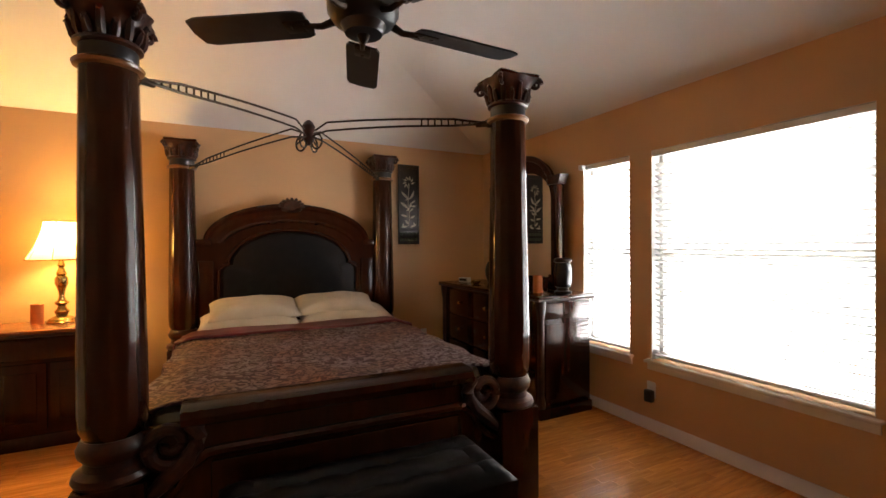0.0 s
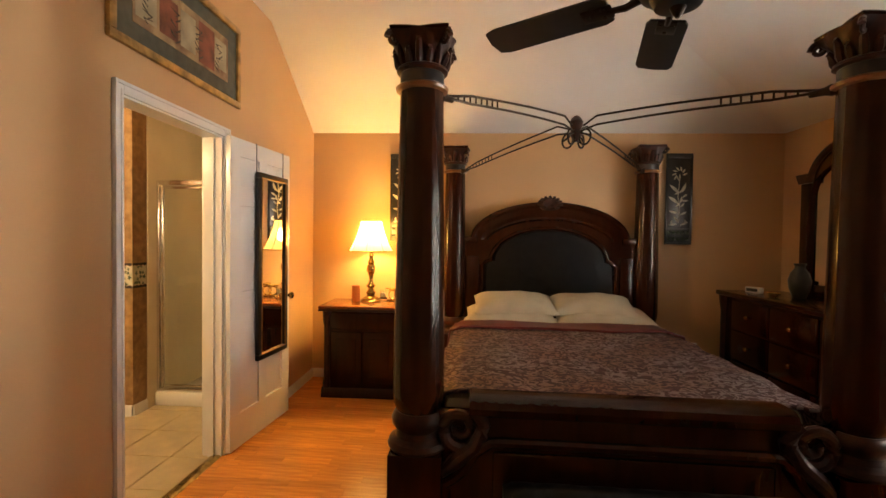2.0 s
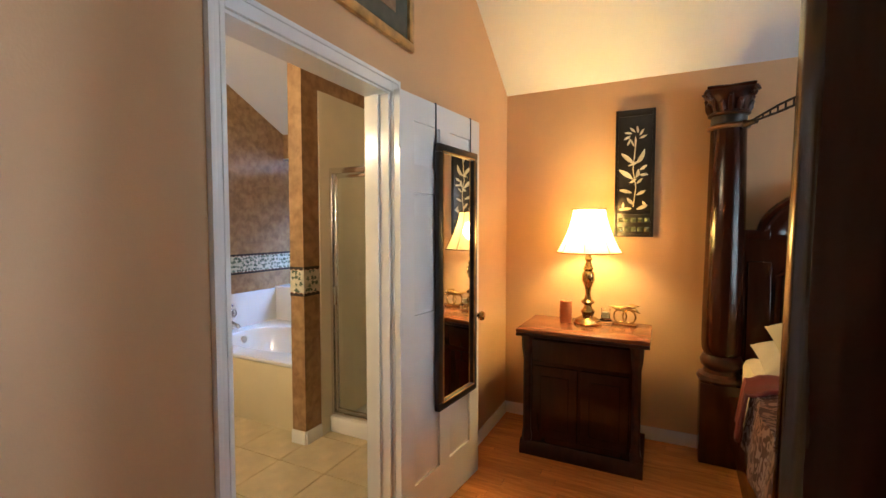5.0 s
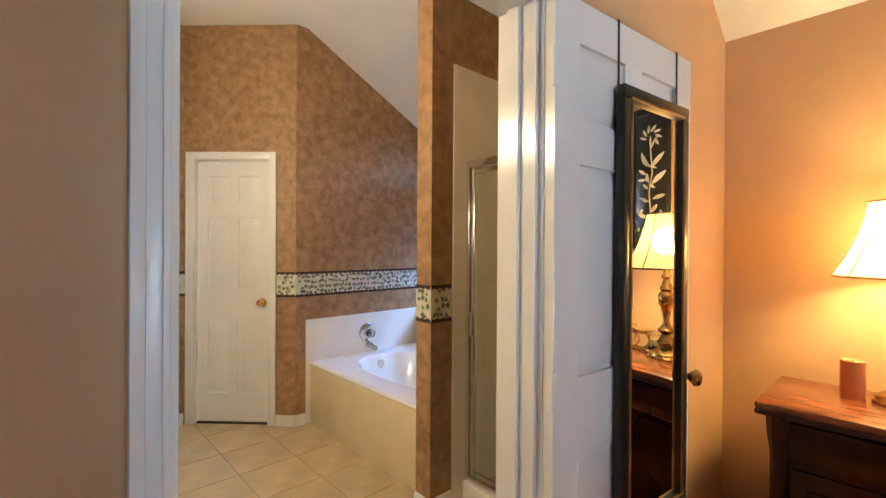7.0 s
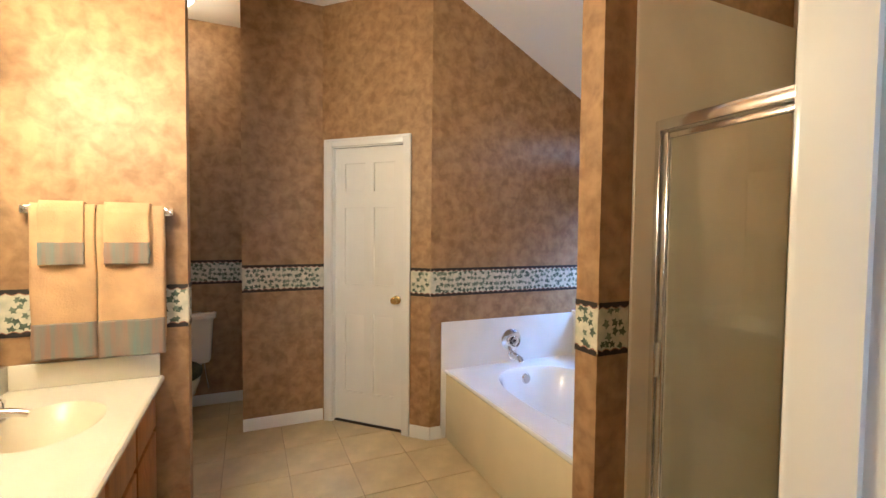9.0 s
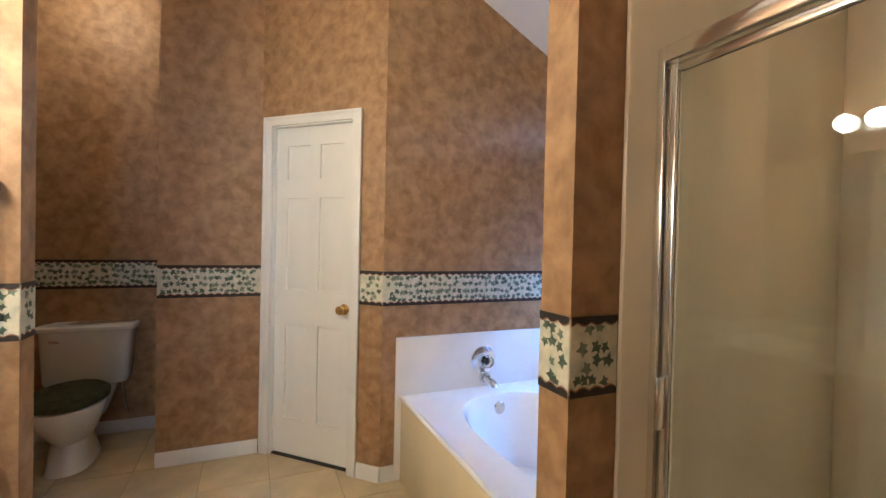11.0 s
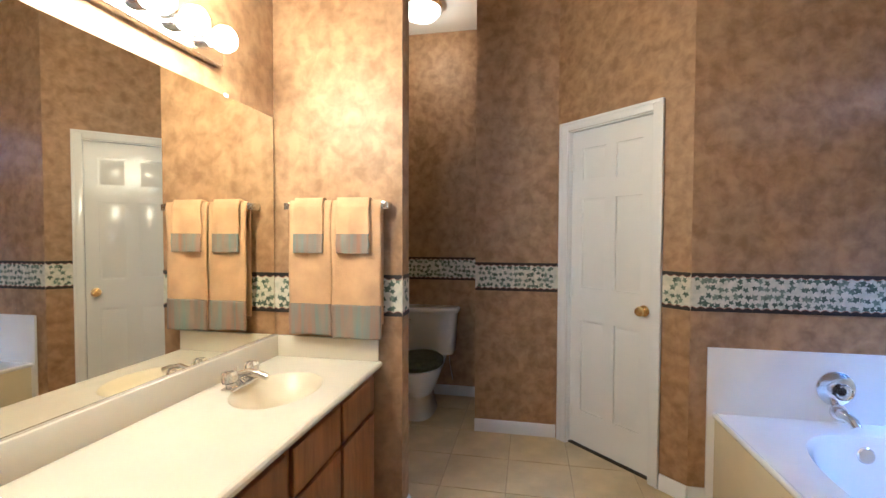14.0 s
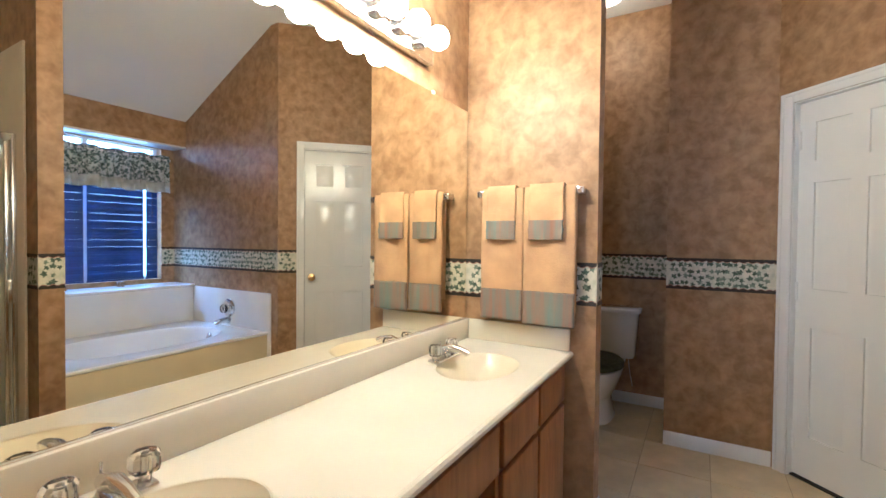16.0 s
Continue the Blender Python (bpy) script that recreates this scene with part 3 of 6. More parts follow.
def border(name, a, b):
    """A paper border along a wall from a to b (plan points), its face to the left of the way walked."""
    a, b = Vector((*a, 0)), Vector((*b, 0))
    d = b - a
    m = Matrix.Translation(a) @ Matrix.Rotation(math.atan2(d.y, d.x), 4, "Z")
    L = d.length
    st = structure(name, box(0, L, 0.0005, 0.002, 0.995, 1.172), IVY, "cream wallpaper border with green ivy leaves and scalloped dark edges", m)
    for z, s in ((0.995, 1), (1.172, -1)):
        for depth, off, mat, nm in ((0.004, 0.0, BORDERLINE, "dark_edge"), (0.003, 0.004, RUSTLINE, "scallop_edge")):
            bm = bmesh.new()
            n = max(6, int(L / 0.0065))
            up, lo = [], []
            for i in range(n + 1):
                u = L * i / n
                h = 0.004 + off + 0.009 * abs(math.sin(math.pi * u / 0.042))
                lo.append((u, z - s * 0.008 if not off else z))
                up.append((u, z + s * h))
            f = [[bm.verts.new((u, depth, zz)) for u, zz in row] for row in (lo, up)]
            g = [[bm.verts.new((u, 0.0021 if depth > 0.0021 else 0.0, zz)) for u, zz in row] for row in (lo, up)]
            for i in range(n):
                bm.faces.new((f[0][i], f[0][i + 1], f[1][i + 1], f[1][i]))
                bm.faces.new((f[1][i], f[1][i + 1], g[1][i + 1], g[1][i]))
                bm.faces.new((f[0][i], f[0][i + 1], g[0][i + 1], g[0][i]))
            part(nm, bm, mat, st)
    rl = random.Random(int(1000 * L) + len(name))
    leaves = {0: bmesh.new(), 1: bmesh.new()}
    u = 0.0
    while u < L:
        for row in range(4):
            c, z = u + 0.018 * rl.random() + 0.02 * (row % 2), 1.024 + 0.040 * row + 0.010 * rl.uniform(-1, 1)
            size, turn = rl.uniform(0.018, 0.026), rl.uniform(0, 6.28)
            if size < c < L - size:
                add_ivy_leaf(leaves[rl.random() < 0.45], c, z, size, turn, 0.0026 + 0.0001 * row)
        u += 0.030
    for k, b2 in leaves.items():
        lv = part("ivy_leaf", b2, (LEAF_DARK, LEAF_PALE)[k], st, "printed green ivy leaves")
        lv["kind"] = "stuff"
    return st


S = math.sqrt(0.5)
border("trim_border_stub", (-2.10, -2.49), (-2.10, YM))
border("trim_border_stub_end", (-2.21, -2.49), (-2.10, -2.49))
border("trim_border_alcove", (XB, -2.28), (XB, YM))
border("trim_border_closet", (XC, Y45), (XC, -2.28))
border("trim_border_angled_a", (XC + 0.025 * S, Y45 + 0.025 * S), (XC, Y45))
border("trim_border_angled_b", (XT, Y45 + XT - XC), (XC + 0.728 * S, Y45 + 0.728 * S))
border("trim_border_tub", (XT, YW), (XT, Y45 + XT - XC))
border("trim_border_pillar_end", (-1.015, -1.095), (-1.13, -1.095))
border("trim_border_pillar", (-1.015, -0.951), (-1.015, -1.095))
border("trim_border_pillar_tub", (-1.13, -1.095), (-1.13, -1.0))
border("trim_border_window_a", (-2.44, YW), (XT, YW))
baseboard("baseboard_closet", [(XC, Y45), (XC, -2.28)])
baseboard("baseboard_alcove", [(XB, -2.28), (XB, YM)])
baseboard("baseboard_angled", [(XT, Y45 + XT - XC), (XC + 0.732 * S, Y45 + 0.732 * S)])
baseboard("baseboard_tub_wall", [(XT, -1.02), (XT, Y45 + XT - XC)])
baseboard("baseboard_pillar", [(-1.015, -0.951), (-1.015, -1.095), (-1.13, -1.095), (-1.13, -1.002)])
baseboard("baseboard_stub", [(-2.21, YM), (-2.21, -2.49), (-2.10, -2.49), (-2.10, -2.56)])
baseboard("baseboard_bath_east", [(-0.12, -1.572), (-0.12, -0.865)])


def panel_door(parent, w, h, t, rows, mat=TRIM, sides=(0,)):
    """A moulded panel door: leaf 0..w by 0..h, thickness t along y, panels sunk on both faces."""
    part("leaf", box(0, w, 0.012, t - 0.012, 0, h), mat, parent)
    st, mid = 0.10 * w / 0.71, 0.09 * w / 0.71
    bm = bmesh.new()
    zs = [0.0] + [z for r in rows for z in r] + [h]
    for k in range(0, len(zs), 2):
        for y0, y1 in ((0, 0.0121), (t - 0.0121, t)):
            add_box(bm, 0, w, y0, y1, zs[k], zs[k + 1])
    for za, zb in rows:
        for xa, xb in ((0, st), (w / 2 - mid / 2, w / 2 + mid / 2), (w - st, w)):
            for y0, y1 in ((0, 0.0121), (t - 0.0121, t)):
                add_box(bm, xa, xb, y0, y1, za, zb)
    part("stile_face", bm, mat, parent)
    for za, zb in rows:
        for xa, xb in ((st, w / 2 - mid / 2), (w / 2 + mid / 2, w - st)):
            for y0, y1 in ((0.004, 0.0122), (t - 0.0122, t - 0.004)):
                bm = bmesh.new()
                s = 1 if y0 > t / 2 else -1
                g = 0.013
                o = y0 if s > 0 else y1
                f = y1 if s > 0 else y0
                add_loft(bm, [[(xa + g, o, za + g), (xb - g, o, za + g), (xb - g, o, zb - g), (xa + g, o, zb - g)],
                              [(xa + 3 * g, f, za + 3 * g), (xb - 3 * g, f, za + 3 * g), (xb - 3 * g, f, zb - 3 * g), (xa + 3 * g, f, zb - 3 * g)]])
                part("panel", bm, mat, parent)


ROWS = [(0.22, 0.81), (1.02, 1.585), (1.70, 1.905)]
KNOB = [(0.030, 0.0), (0.032, 0.004), (0.012, 0.010), (0.011, 0.028), (0.022, 0.036), (0.028, 0.048), (0.024, 0.060), (0.008, 0.066)]


def door_thing(name, m, w, label, knob_x, knob_mat, hinge_x):
    d = thing(name, label, "door", "", m)
    d["kind"] = "structure"
    panel_door(d, w, 2.018, 0.035, ROWS)
    for y, r in ((0.0, 90), (0.035, -90)):
        part("door_handle", lathe(KNOB, (knob_x, y, 0.93), 20, Matrix.Rotation(radians(r), 4, "X")), knob_mat, d, "brass door knob")
    for z in (0.18, 1.0, 1.82):
        part("hinge", box(hinge_x - 0.011, hinge_x + 0.011, -0.006, 0.003, z - 0.05, z + 0.05, 0.003), TRIM, d)
    return d


ANG = 84.0
door_1 = door_thing("door_1", pose(0.048, -1.625, 0.012, 0, 0, ANG), 0.735, "white six-panel bathroom door standing wide open", 0.680, BRASS, 0.0)
door_2 = door_thing("door_2", M45 @ pose(0.092, 0.035, 0.014), 0.572, "narrow white six-panel closet door, closed", 0.515, GOLD, 0.0)
bm = bmesh.new()
for a, b, c, d in ((0.025, 0.088, 0, 2.095), (0.668, 0.728, 0, 2.095), (0.088, 0.668, 2.04, 2.095)):
    add_box(bm, a, b, -0.015, -0.0005, c, d, 0.004)
for a, b, c, d in ((0.025, 0.042, 0, 2.095), (0.711, 0.728, 0, 2.095), (0.042, 0.711, 2.078, 2.095)):
    add_box(bm, a, b, -0.021, -0.015, c, d, 0.002)
for a, b, c, d in ((0.080, 0.091, 0, 2.04), (0.665, 0.676, 0, 2.04), (0.091, 0.665, 2.033, 2.04)):
    add_box(bm, a, b, 0.0, 0.12, c, d)
structure("trim_closet_door", bm, TRIM, "white painted moulded door casing", M45)
structure("trim_closet_threshold", box(0.09, 0.666, 0.02, 0.10, 0.0, 0.008), DARK, "dark wooden threshold", M45)

# ---- bedroom furniture ----
BED = pose(2.30, -0.13, 0, 0, 0, -2.0)
bed = thing("canopy_bed", "carved dark cherry four-poster canopy bed with black leather headboard", "bed", "", BED)
BW2, BL = 0.885, 2.32


def fluted_post(parent, x, y, front):
    shaft = [(0.094, 0.66), (0.108, 0.69), (0.112, 0.74), (0.111, 0.95), (0.102, 1.5), (0.094, 2.02)]
    p = part("post", lathe(shaft, (x, y, 0), 48, flute=0.025, nflute=16), CHERRY, parent)
    part("plinth", box(x - 0.115, x + 0.115, y - 0.115, y + 0.115, 0.0, 0.50, 0.012), CHERRY, p)
    bm = bmesh.new()
    add_lathe(bm, [(0.125, 0.50), (0.132, 0.515), (0.125, 0.535), (0.098, 0.55), (0.092, 0.575), (0.112, 0.60), (0.116, 0.625), (0.104, 0.65), (0.098, 0.66)], (x, y, 0), 32)
    part("base_ring", bm, CARVED, p)
    part("gilt_ring", lathe([(0.094, 2.02), (0.110, 2.027), (0.114, 2.038), (0.108, 2.045), (0.096, 2.050)], (x, y, 0), 32), GOLDWOOD, p)
    part("black_band", lathe([(0.092, 2.050), (0.094, 2.055), (0.094, 2.098), (0.092, 2.10)], (x, y, 0), 32), BLACKBAND, p)
    bm = bmesh.new()
    rings = []
    for k in range(9):
        f = k / 8
        z = 2.118 + 0.125 * f
        r = 0.094 + 0.05 * f ** 1.7
        ring = []
        for i in range(48):
            a = 2 * math.pi * i / 48
            sq = 1 / max(abs(math.cos(a)), abs(math.sin(a)))
            bulge = 1 + 0.05 * math.cos(8 * a) * math.sin(math.pi * f * 2.4)
            rr = r * ((1 - f) + f * sq * (0.86 + 0.10 * abs(math.sin(2 * a - math.pi / 2)))) * bulge
            ring.append((x + rr * math.cos(a), y + rr * math.sin(a), z))
        rings.append(ring)
    add_loft(bm, rings)
    add_lathe(bm, [(0.097, 2.10), (0.110, 2.107), (0.108, 2.118), (0.096, 2.126)], (x, y, 0), 32)
    part("capital", bm, CARVED, p, "carved scroll capital")
    for sx in (-1, 1):
        for sy in (-1, 1):
            bm = bmesh.new()
            spiral = []
            for k in range(22):
                a = k * 0.52
                r = 0.030 * (1 - k / 26)
                spiral.append((x + sx * (0.108 + 0.7 * r * math.cos(a)), y + sy * (0.108 + 0.7 * r * math.cos(a)), 2.212 + r * math.sin(a)))
            add_tube(bm, spiral, [0.012 * (1 - 0.5 * k / 22) for k in range(22)], 8)
            part("scroll", bm, CARVED, p)
    bm = bmesh.new()
    for i in range(16):
        a = 2 * math.pi * i / 16
        c, s = math.cos(a), math.sin(a)
        z1 = 2.175 if i % 2 else 2.21
        pts = [(x + r * c, y + r * s, z) for r, z in ((0.098, 2.124), (0.106, 2.14), (0.112, z1 - 0.02), (0.124, z1), (0.128, z1 - 0.014))]
        add_tube(bm, pts, [0.013, 0.016, 0.015, 0.011, 0.005], 6)
    part("acanthus_leaf", bm, CARVED, p)
    bm = bmesh.new()
    rings = []
    for z, k in ((2.238, 0.92), (2.246, 1.0), (2.260, 1.03), (2.266, 0.98)):
        ring = []
        for i in range(48):
            a = 2 * math.pi * i / 48
            sq = 1 / max(abs(math.cos(a)), abs(math.sin(a)))
            rr = 0.118 * k * sq * (0.90 + 0.14 * abs(math.cos(2 * a - math.pi / 2)) ** 1.0 * 1.0 - 0.04)
            ring.append((x + rr * math.cos(a), y + rr * math.sin(a), z))
        rings.append(ring)
    add_loft(bm, rings)
    part("abacus", bm, CHERRY, p)
    return p


for px, py, fr in ((-BW2, 0, 0), (BW2, 0, 0), (-BW2, -BL, 1), (BW2, -BL, 1)):
    fluted_post(bed, px, py, fr)

# canopy rods rising to a scrolled hub
hub = Vector((0.0, -BL / 2, 2.165))
part("canopy_hub", lathe([(0.012, 2.065), (0.030, 2.09), (0.045, 2.115), (0.034, 2.15), (0.042, 2.175), (0.045, 2.20), (0.028, 2.227), (0.010, 2.24)], (0, -BL / 2, 0), 20), CARVED, bed, "turned wooden hub of the canopy")
for sx in (-1, 1):
    for sy in (0, -BL):
        a = Vector((sx * (BW2 - 0.075), sy + (0.075 if sy else -0.075), 2.035))
        d = (Vector((hub.x, hub.y, 0)) - Vector((a.x, a.y, 0)))
        bm = bmesh.new()
        for dz, e in ((0.022, 0.0), (-0.012, 0.0)):
            pts = []
            for k in range(13):
                f = k / 12
                bow = 0.018 * math.sin(math.pi * f)
                pts.append((a.x + d.x * f * 0.955, a.y + d.y * f * 0.955, 2.035 + (0.155 if dz > 0 else 0.13) * f ** 1.1 + dz * min(1, 6 * f) + bow))
            pts[-1] = (pts[-1][0], pts[-1][1], pts[-1][2] - (0.05 if dz > 0 else 0.02))
            add_tube(bm, pts, 0.0065, 6)
        part("canopy_rod", bm, IRON, bed, "twisted dark iron canopy rod")
        q = Vector((d.x, d.y, 0)).normalized()
        for k in range(8):
            f = 0.09 + 0.035 * k
            c = a + d * f * 0.955
            bow = 0.018 * math.sin(math.pi * f)
            part("rung", tube([(c.x, c.y, 2.025 + 0.13 * f ** 1.1 - 0.012 * min(1, 6 * f) + bow + 0.01), (c.x, c.y, 2.035 + 0.155 * f ** 1.1 + 0.022 * min(1, 6 * f) + bow)], 0.005, 6), IRON, bed)
        bm = bmesh.new()
        add_lathe(bm, [(0.020, -0.02), (0.026, 0.0), (0.018, 0.02), (0.014, 0.075)], a, 14, Matrix.Rotation(math.atan2(q.y, q.x), 4, "Z") @ Matrix.Rotation(radians(90), 4, "Y"))
        part("rod_socket", bm, IRON, bed)
        bm = bmesh.new()
        c = hub + Vector((-q.x * 0.075, -q.y * 0.075, -0.08))
        ring = [(c.x - q.x * 0.048 * math.cos(t), c.y - q.y * 0.048 * math.cos(t), c.z + 0.05 * math.sin(t)) for t in [k * 0.42 for k in range(17)]]
        add_tube(bm, ring, 0.007, 6)
        add_tube(bm, [ring[0], (hub.x, hub.y, hub.z - 0.03)], 0.007, 6)
        part("hub_scroll", bm, IRON, bed)

# headboard: moulded arch with a leather panel and a carved crest
ARC_W, ARC_Z0, ARC_Z1 = 0.775, 1.36, 1.74


def arch(w, z0, z1, n=28, flat=0.0):
    pts = []
    for k in range(n + 1):
        a = math.pi * k / n
        pts.append((-(w - flat) * math.cos(a), z0 + (z1 - z0) * math.sin(a)))
    return pts


outer = [(-0.79, 0.30), (-0.79, 1.37), (-0.735, 1.37)] + arch(0.70, 1.395, 1.735)[0:] + [(0.735, 1.37), (0.79, 1.37), (0.79, 0.30)]
hb = part("headboard", prism(outer, "y", -0.005, 0.055), CHERRY, bed, "arched dark cherry headboard")
bm = bmesh.new()
PROFILE = [(0.035, 0.0), (0.035, -0.034), (0.020, -0.046), (0.000, -0.044), (-0.012, -0.030), (-0.030, -0.024), (-0.060, -0.030), (-0.080, -0.022), (-0.105, -0.012), (-0.125, -0.022), (-0.140, -0.006)]
rows = []
for k in range(49):
    a = math.pi * k / 48
    x, z = -0.70 * math.cos(a), 1.395 + 0.325 * math.sin(a)
    nx, nz = -0.325 * math.cos(a), 0.70 * math.sin(a)
    nl = math.hypot(nx, nz)
    rows.append([bm.verts.new((x + nx / nl * o, d, z + nz / nl * o)) for o, d in PROFILE])
for a, b in zip(rows, rows[1:]):
    for i in range(len(PROFILE) - 1):
        bm.faces.new((a[i], a[i + 1], b[i + 1], b[i]))
for sx in (-1, 1):
    x0, x1 = sorted((sx * 0.665, sx * 0.79))
    add_box(bm, x0, x1, -0.045, -0.004, 1.365, 1.425, 0.010)
part("moulding", bm, CHERRY, hb)
for sx in (-1, 1):
    part("side_panel", box(min(sx * 0.65, sx * 0.77), max(sx * 0.65, sx * 0.77), -0.030, -0.006, 0.42, 1.24, 0.012), CHERRY, hb)
lp = [(-0.60, 0.72), (-0.60, 1.15), (-0.565, 1.19)] + arch(0.52, 1.20, 1.50) + [(0.565, 1.19), (0.60, 1.15), (0.60, 0.72)]
bm = bmesh.new()
lo = [(x, -0.006, z) for x, z in lp]
cx, cz = 0.0, 1.1
mid = [(x * 0.96, -0.034, cz + (z - cz) * 0.96) for x, z in lp]
hi = [(x * 0.80, -0.050, cz + (z - cz) * 0.80) for x, z in lp]
add_loft(bm, [lo, mid, hi])
part("leather_panel", bm, LEATHER, hb, "padded black leather panel")
bm = bmesh.new()
add_tube(bm, [(x * 1.03, -0.012, cz + (z - cz) * 1.03) for x, z in lp], 0.018, 8)
part("panel_bead", bm, CHERRY, hb)
bm = bmesh.new()
CREST = pose(0, -0.03, 1.735, 90) @ Matrix.Diagonal((0.85, 0.75, 0.9, 1))
add_loft(bm, [oval(0, 0, -0.03, 0.13, 0.085, 20, 2.6), oval(0, 0, 0.0, 0.12, 0.08, 20, 2.6), oval(0, 0.005, 0.03, 0.07, 0.055, 20)])
for i in range(9):
    a = math.pi * (i / 8)
    c, s = math.cos(a), math.sin(a)
    lf = bmesh.new()
    add_tube(lf, [(0.03 * c, -0.03 + 0.02 * s, 0.03), (0.085 * c, 0.07 * s - 0.01, 0.045), (0.125 * c, 0.095 * s - 0.005, 0.02), (0.135 * c, 0.09 * s - 0.02, 0.0)], [0.018, 0.02, 0.016, 0.008], 8)
    bmesh.ops.transform(lf, matrix=CREST, verts=lf.verts)
    part("crest_leaf", lf, CARVED, hb)
for sx in (-1, 1):
    sp = [(sx * (0.07 + 0.03 * (1 - k / 16) * math.cos(k * 0.6)), -0.045 + 0.03 * (1 - k / 16) * math.sin(k * 0.6), 0.04) for k in range(15)]
    add_tube(bm, sp, 0.010, 6)
bmesh.ops.transform(bm, matrix=CREST, verts=bm.verts)
part("crest", bm, CARVED, hb, "carved shell crest")

# footboard with scrolled brackets, rails
fb = part("footboard", box(-0.80, 0.80, -BL - 0.035, -BL + 0.02, 0.16, 0.665, 0.01), CHERRY, bed, "low dark cherry footboard with a broad cap")
part("cap", prism([(-BL - 0.06, 0.655), (-BL - 0.088, 0.672), (-BL - 0.096, 0.70), (-BL - 0.085, 0.725), (-BL - 0.06, 0.738), (-BL + 0.05, 0.738), (-BL + 0.07, 0.715), (-BL + 0.05, 0.655)], "x", -0.66, 0.62), CHERRY, fb)
bm = bmesh.new()
add_box(bm, -0.56, 0.56, -BL - 0.052, -BL - 0.036, 0.24, 0.505, 0.014)
part("panel", bm, CHERRY, fb)
part("bead", tube([(-0.76, -BL - 0.05, 0.36), (-0.72, -BL - 0.05, 0.385), (-0.67, -BL - 0.05, 0.43), (-0.63, -BL - 0.052, 0.50), (-0.57, -BL - 0.055, 0.545), (-0.52, -BL - 0.055, 0.55), (0.52, -BL - 0.055, 0.55), (0.57, -BL - 0.055, 0.545), (0.63, -BL - 0.052, 0.50), (0.67, -BL - 0.05, 0.43), (0.72, -BL - 0.05, 0.385), (0.76, -BL - 0.05, 0.36)], 0.022, 8), CHERRY, fb)
for sx in (-1, 1):
    bm = bmesh.new()
    sp = []
    for k in range(26):
        a = k * 0.42
        r = 0.105 * (1 - k / 30)
        sp.append((sx * (0.70 + r * math.cos(a + 2.2)), -BL - 0.045, 0.60 + r * math.sin(a + 2.2)))
    add_tube(bm, sp, [0.034 * (1 - 0.55 * k / 26) for k in range(26)], 10)
    add_tube(bm, [(sx * 0.78, -BL - 0.05, 0.40), (sx * 0.72, -BL - 0.06, 0.46), (sx * 0.64, -BL - 0.06, 0.53), (sx * 0.60, -BL - 0.05, 0.62)], [0.02, 0.034, 0.034, 0.015], 10)
    part("scroll_bracket", bm, CARVED, fb, "carved acanthus scroll bracket")
    rail = part("side_rail", box(min(sx * 0.80, sx * 0.85), max(sx * 0.80, sx * 0.85), -BL + 0.10, -0.10, 0.20, 0.44, 0.008), CHERRY, bed)

# bedding
mattress = single("mattress", box(-0.785, 0.785, -BL + 0.105, -0.05, 0.22, 0.68, 0.05), SHEET, "thick mattress in an ivory sheet on the canopy bed", "mattress", "", BED)


def drape(name, x0, x1, y0, y1, ztop, drop, mat, label, category, nx=60, ny=60, seed=1, amp=0.012):
    bm = bmesh.new()
    rows = []
    W = x1 - x0
    tot = W + 2 * drop
    for j in range(ny + 1):
        y = y0 + (y1 - y0) * j / ny
        row = []
        for i in range(nx + 1):
            u = -drop + tot * i / nx
            if u < 0:
                x, z = x0 - 0.012 - 0.03 * (-u / drop), ztop + u
            elif u > W:
                x, z = x1 + 0.012 + 0.03 * ((u - W) / drop), ztop - (u - W)
            else:
                x, z = x0 + u, ztop
            nv = noise.noise(Vector((x * 3.0, y * 3.0, seed + z)))
            nv2 = noise.noise(Vector((x * 9.0, y * 9.0, seed + 5)))
            if 0 <= u <= W:
                e = min(u, W - u)
                z += amp * nv + 0.35 * amp * nv2 - 0.03 * max(0, 1 - e / 0.07) ** 2
            else:
                s = -1 if u < 0 else 1
                x += s * (0.012 * math.sin(y * 17 + seed) + 0.015 * nv + 0.012)
            row.append(bm.verts.new((x, y, z)))
        rows.append(row)
    for a, b in zip(rows, rows[1:]):
        for i in range(nx):
            bm.faces.new((a[i], a[i + 1], b[i + 1], b[i]))
    ob = single(name, bm, mat, label, category, "", BED)
    sol = ob.modifiers.new("thickness", "SOLIDIFY")
    sol.thickness, sol.offset = 0.016, 1
    return ob


drape("bedspread", -0.80, 0.80, -BL + 0.085, -0.80, 0.70, 0.26, DAMASK, "wine damask bedspread with silver leaf scrolls on the bed", "bedspread")
drape("maroon_blanket", -0.815, 0.815, -0.86, -0.60, 0.722, 0.24, MAROON, "maroon satin turned-down blanket edge on the bed", "blanket", 60, 14, 3, 0.010)


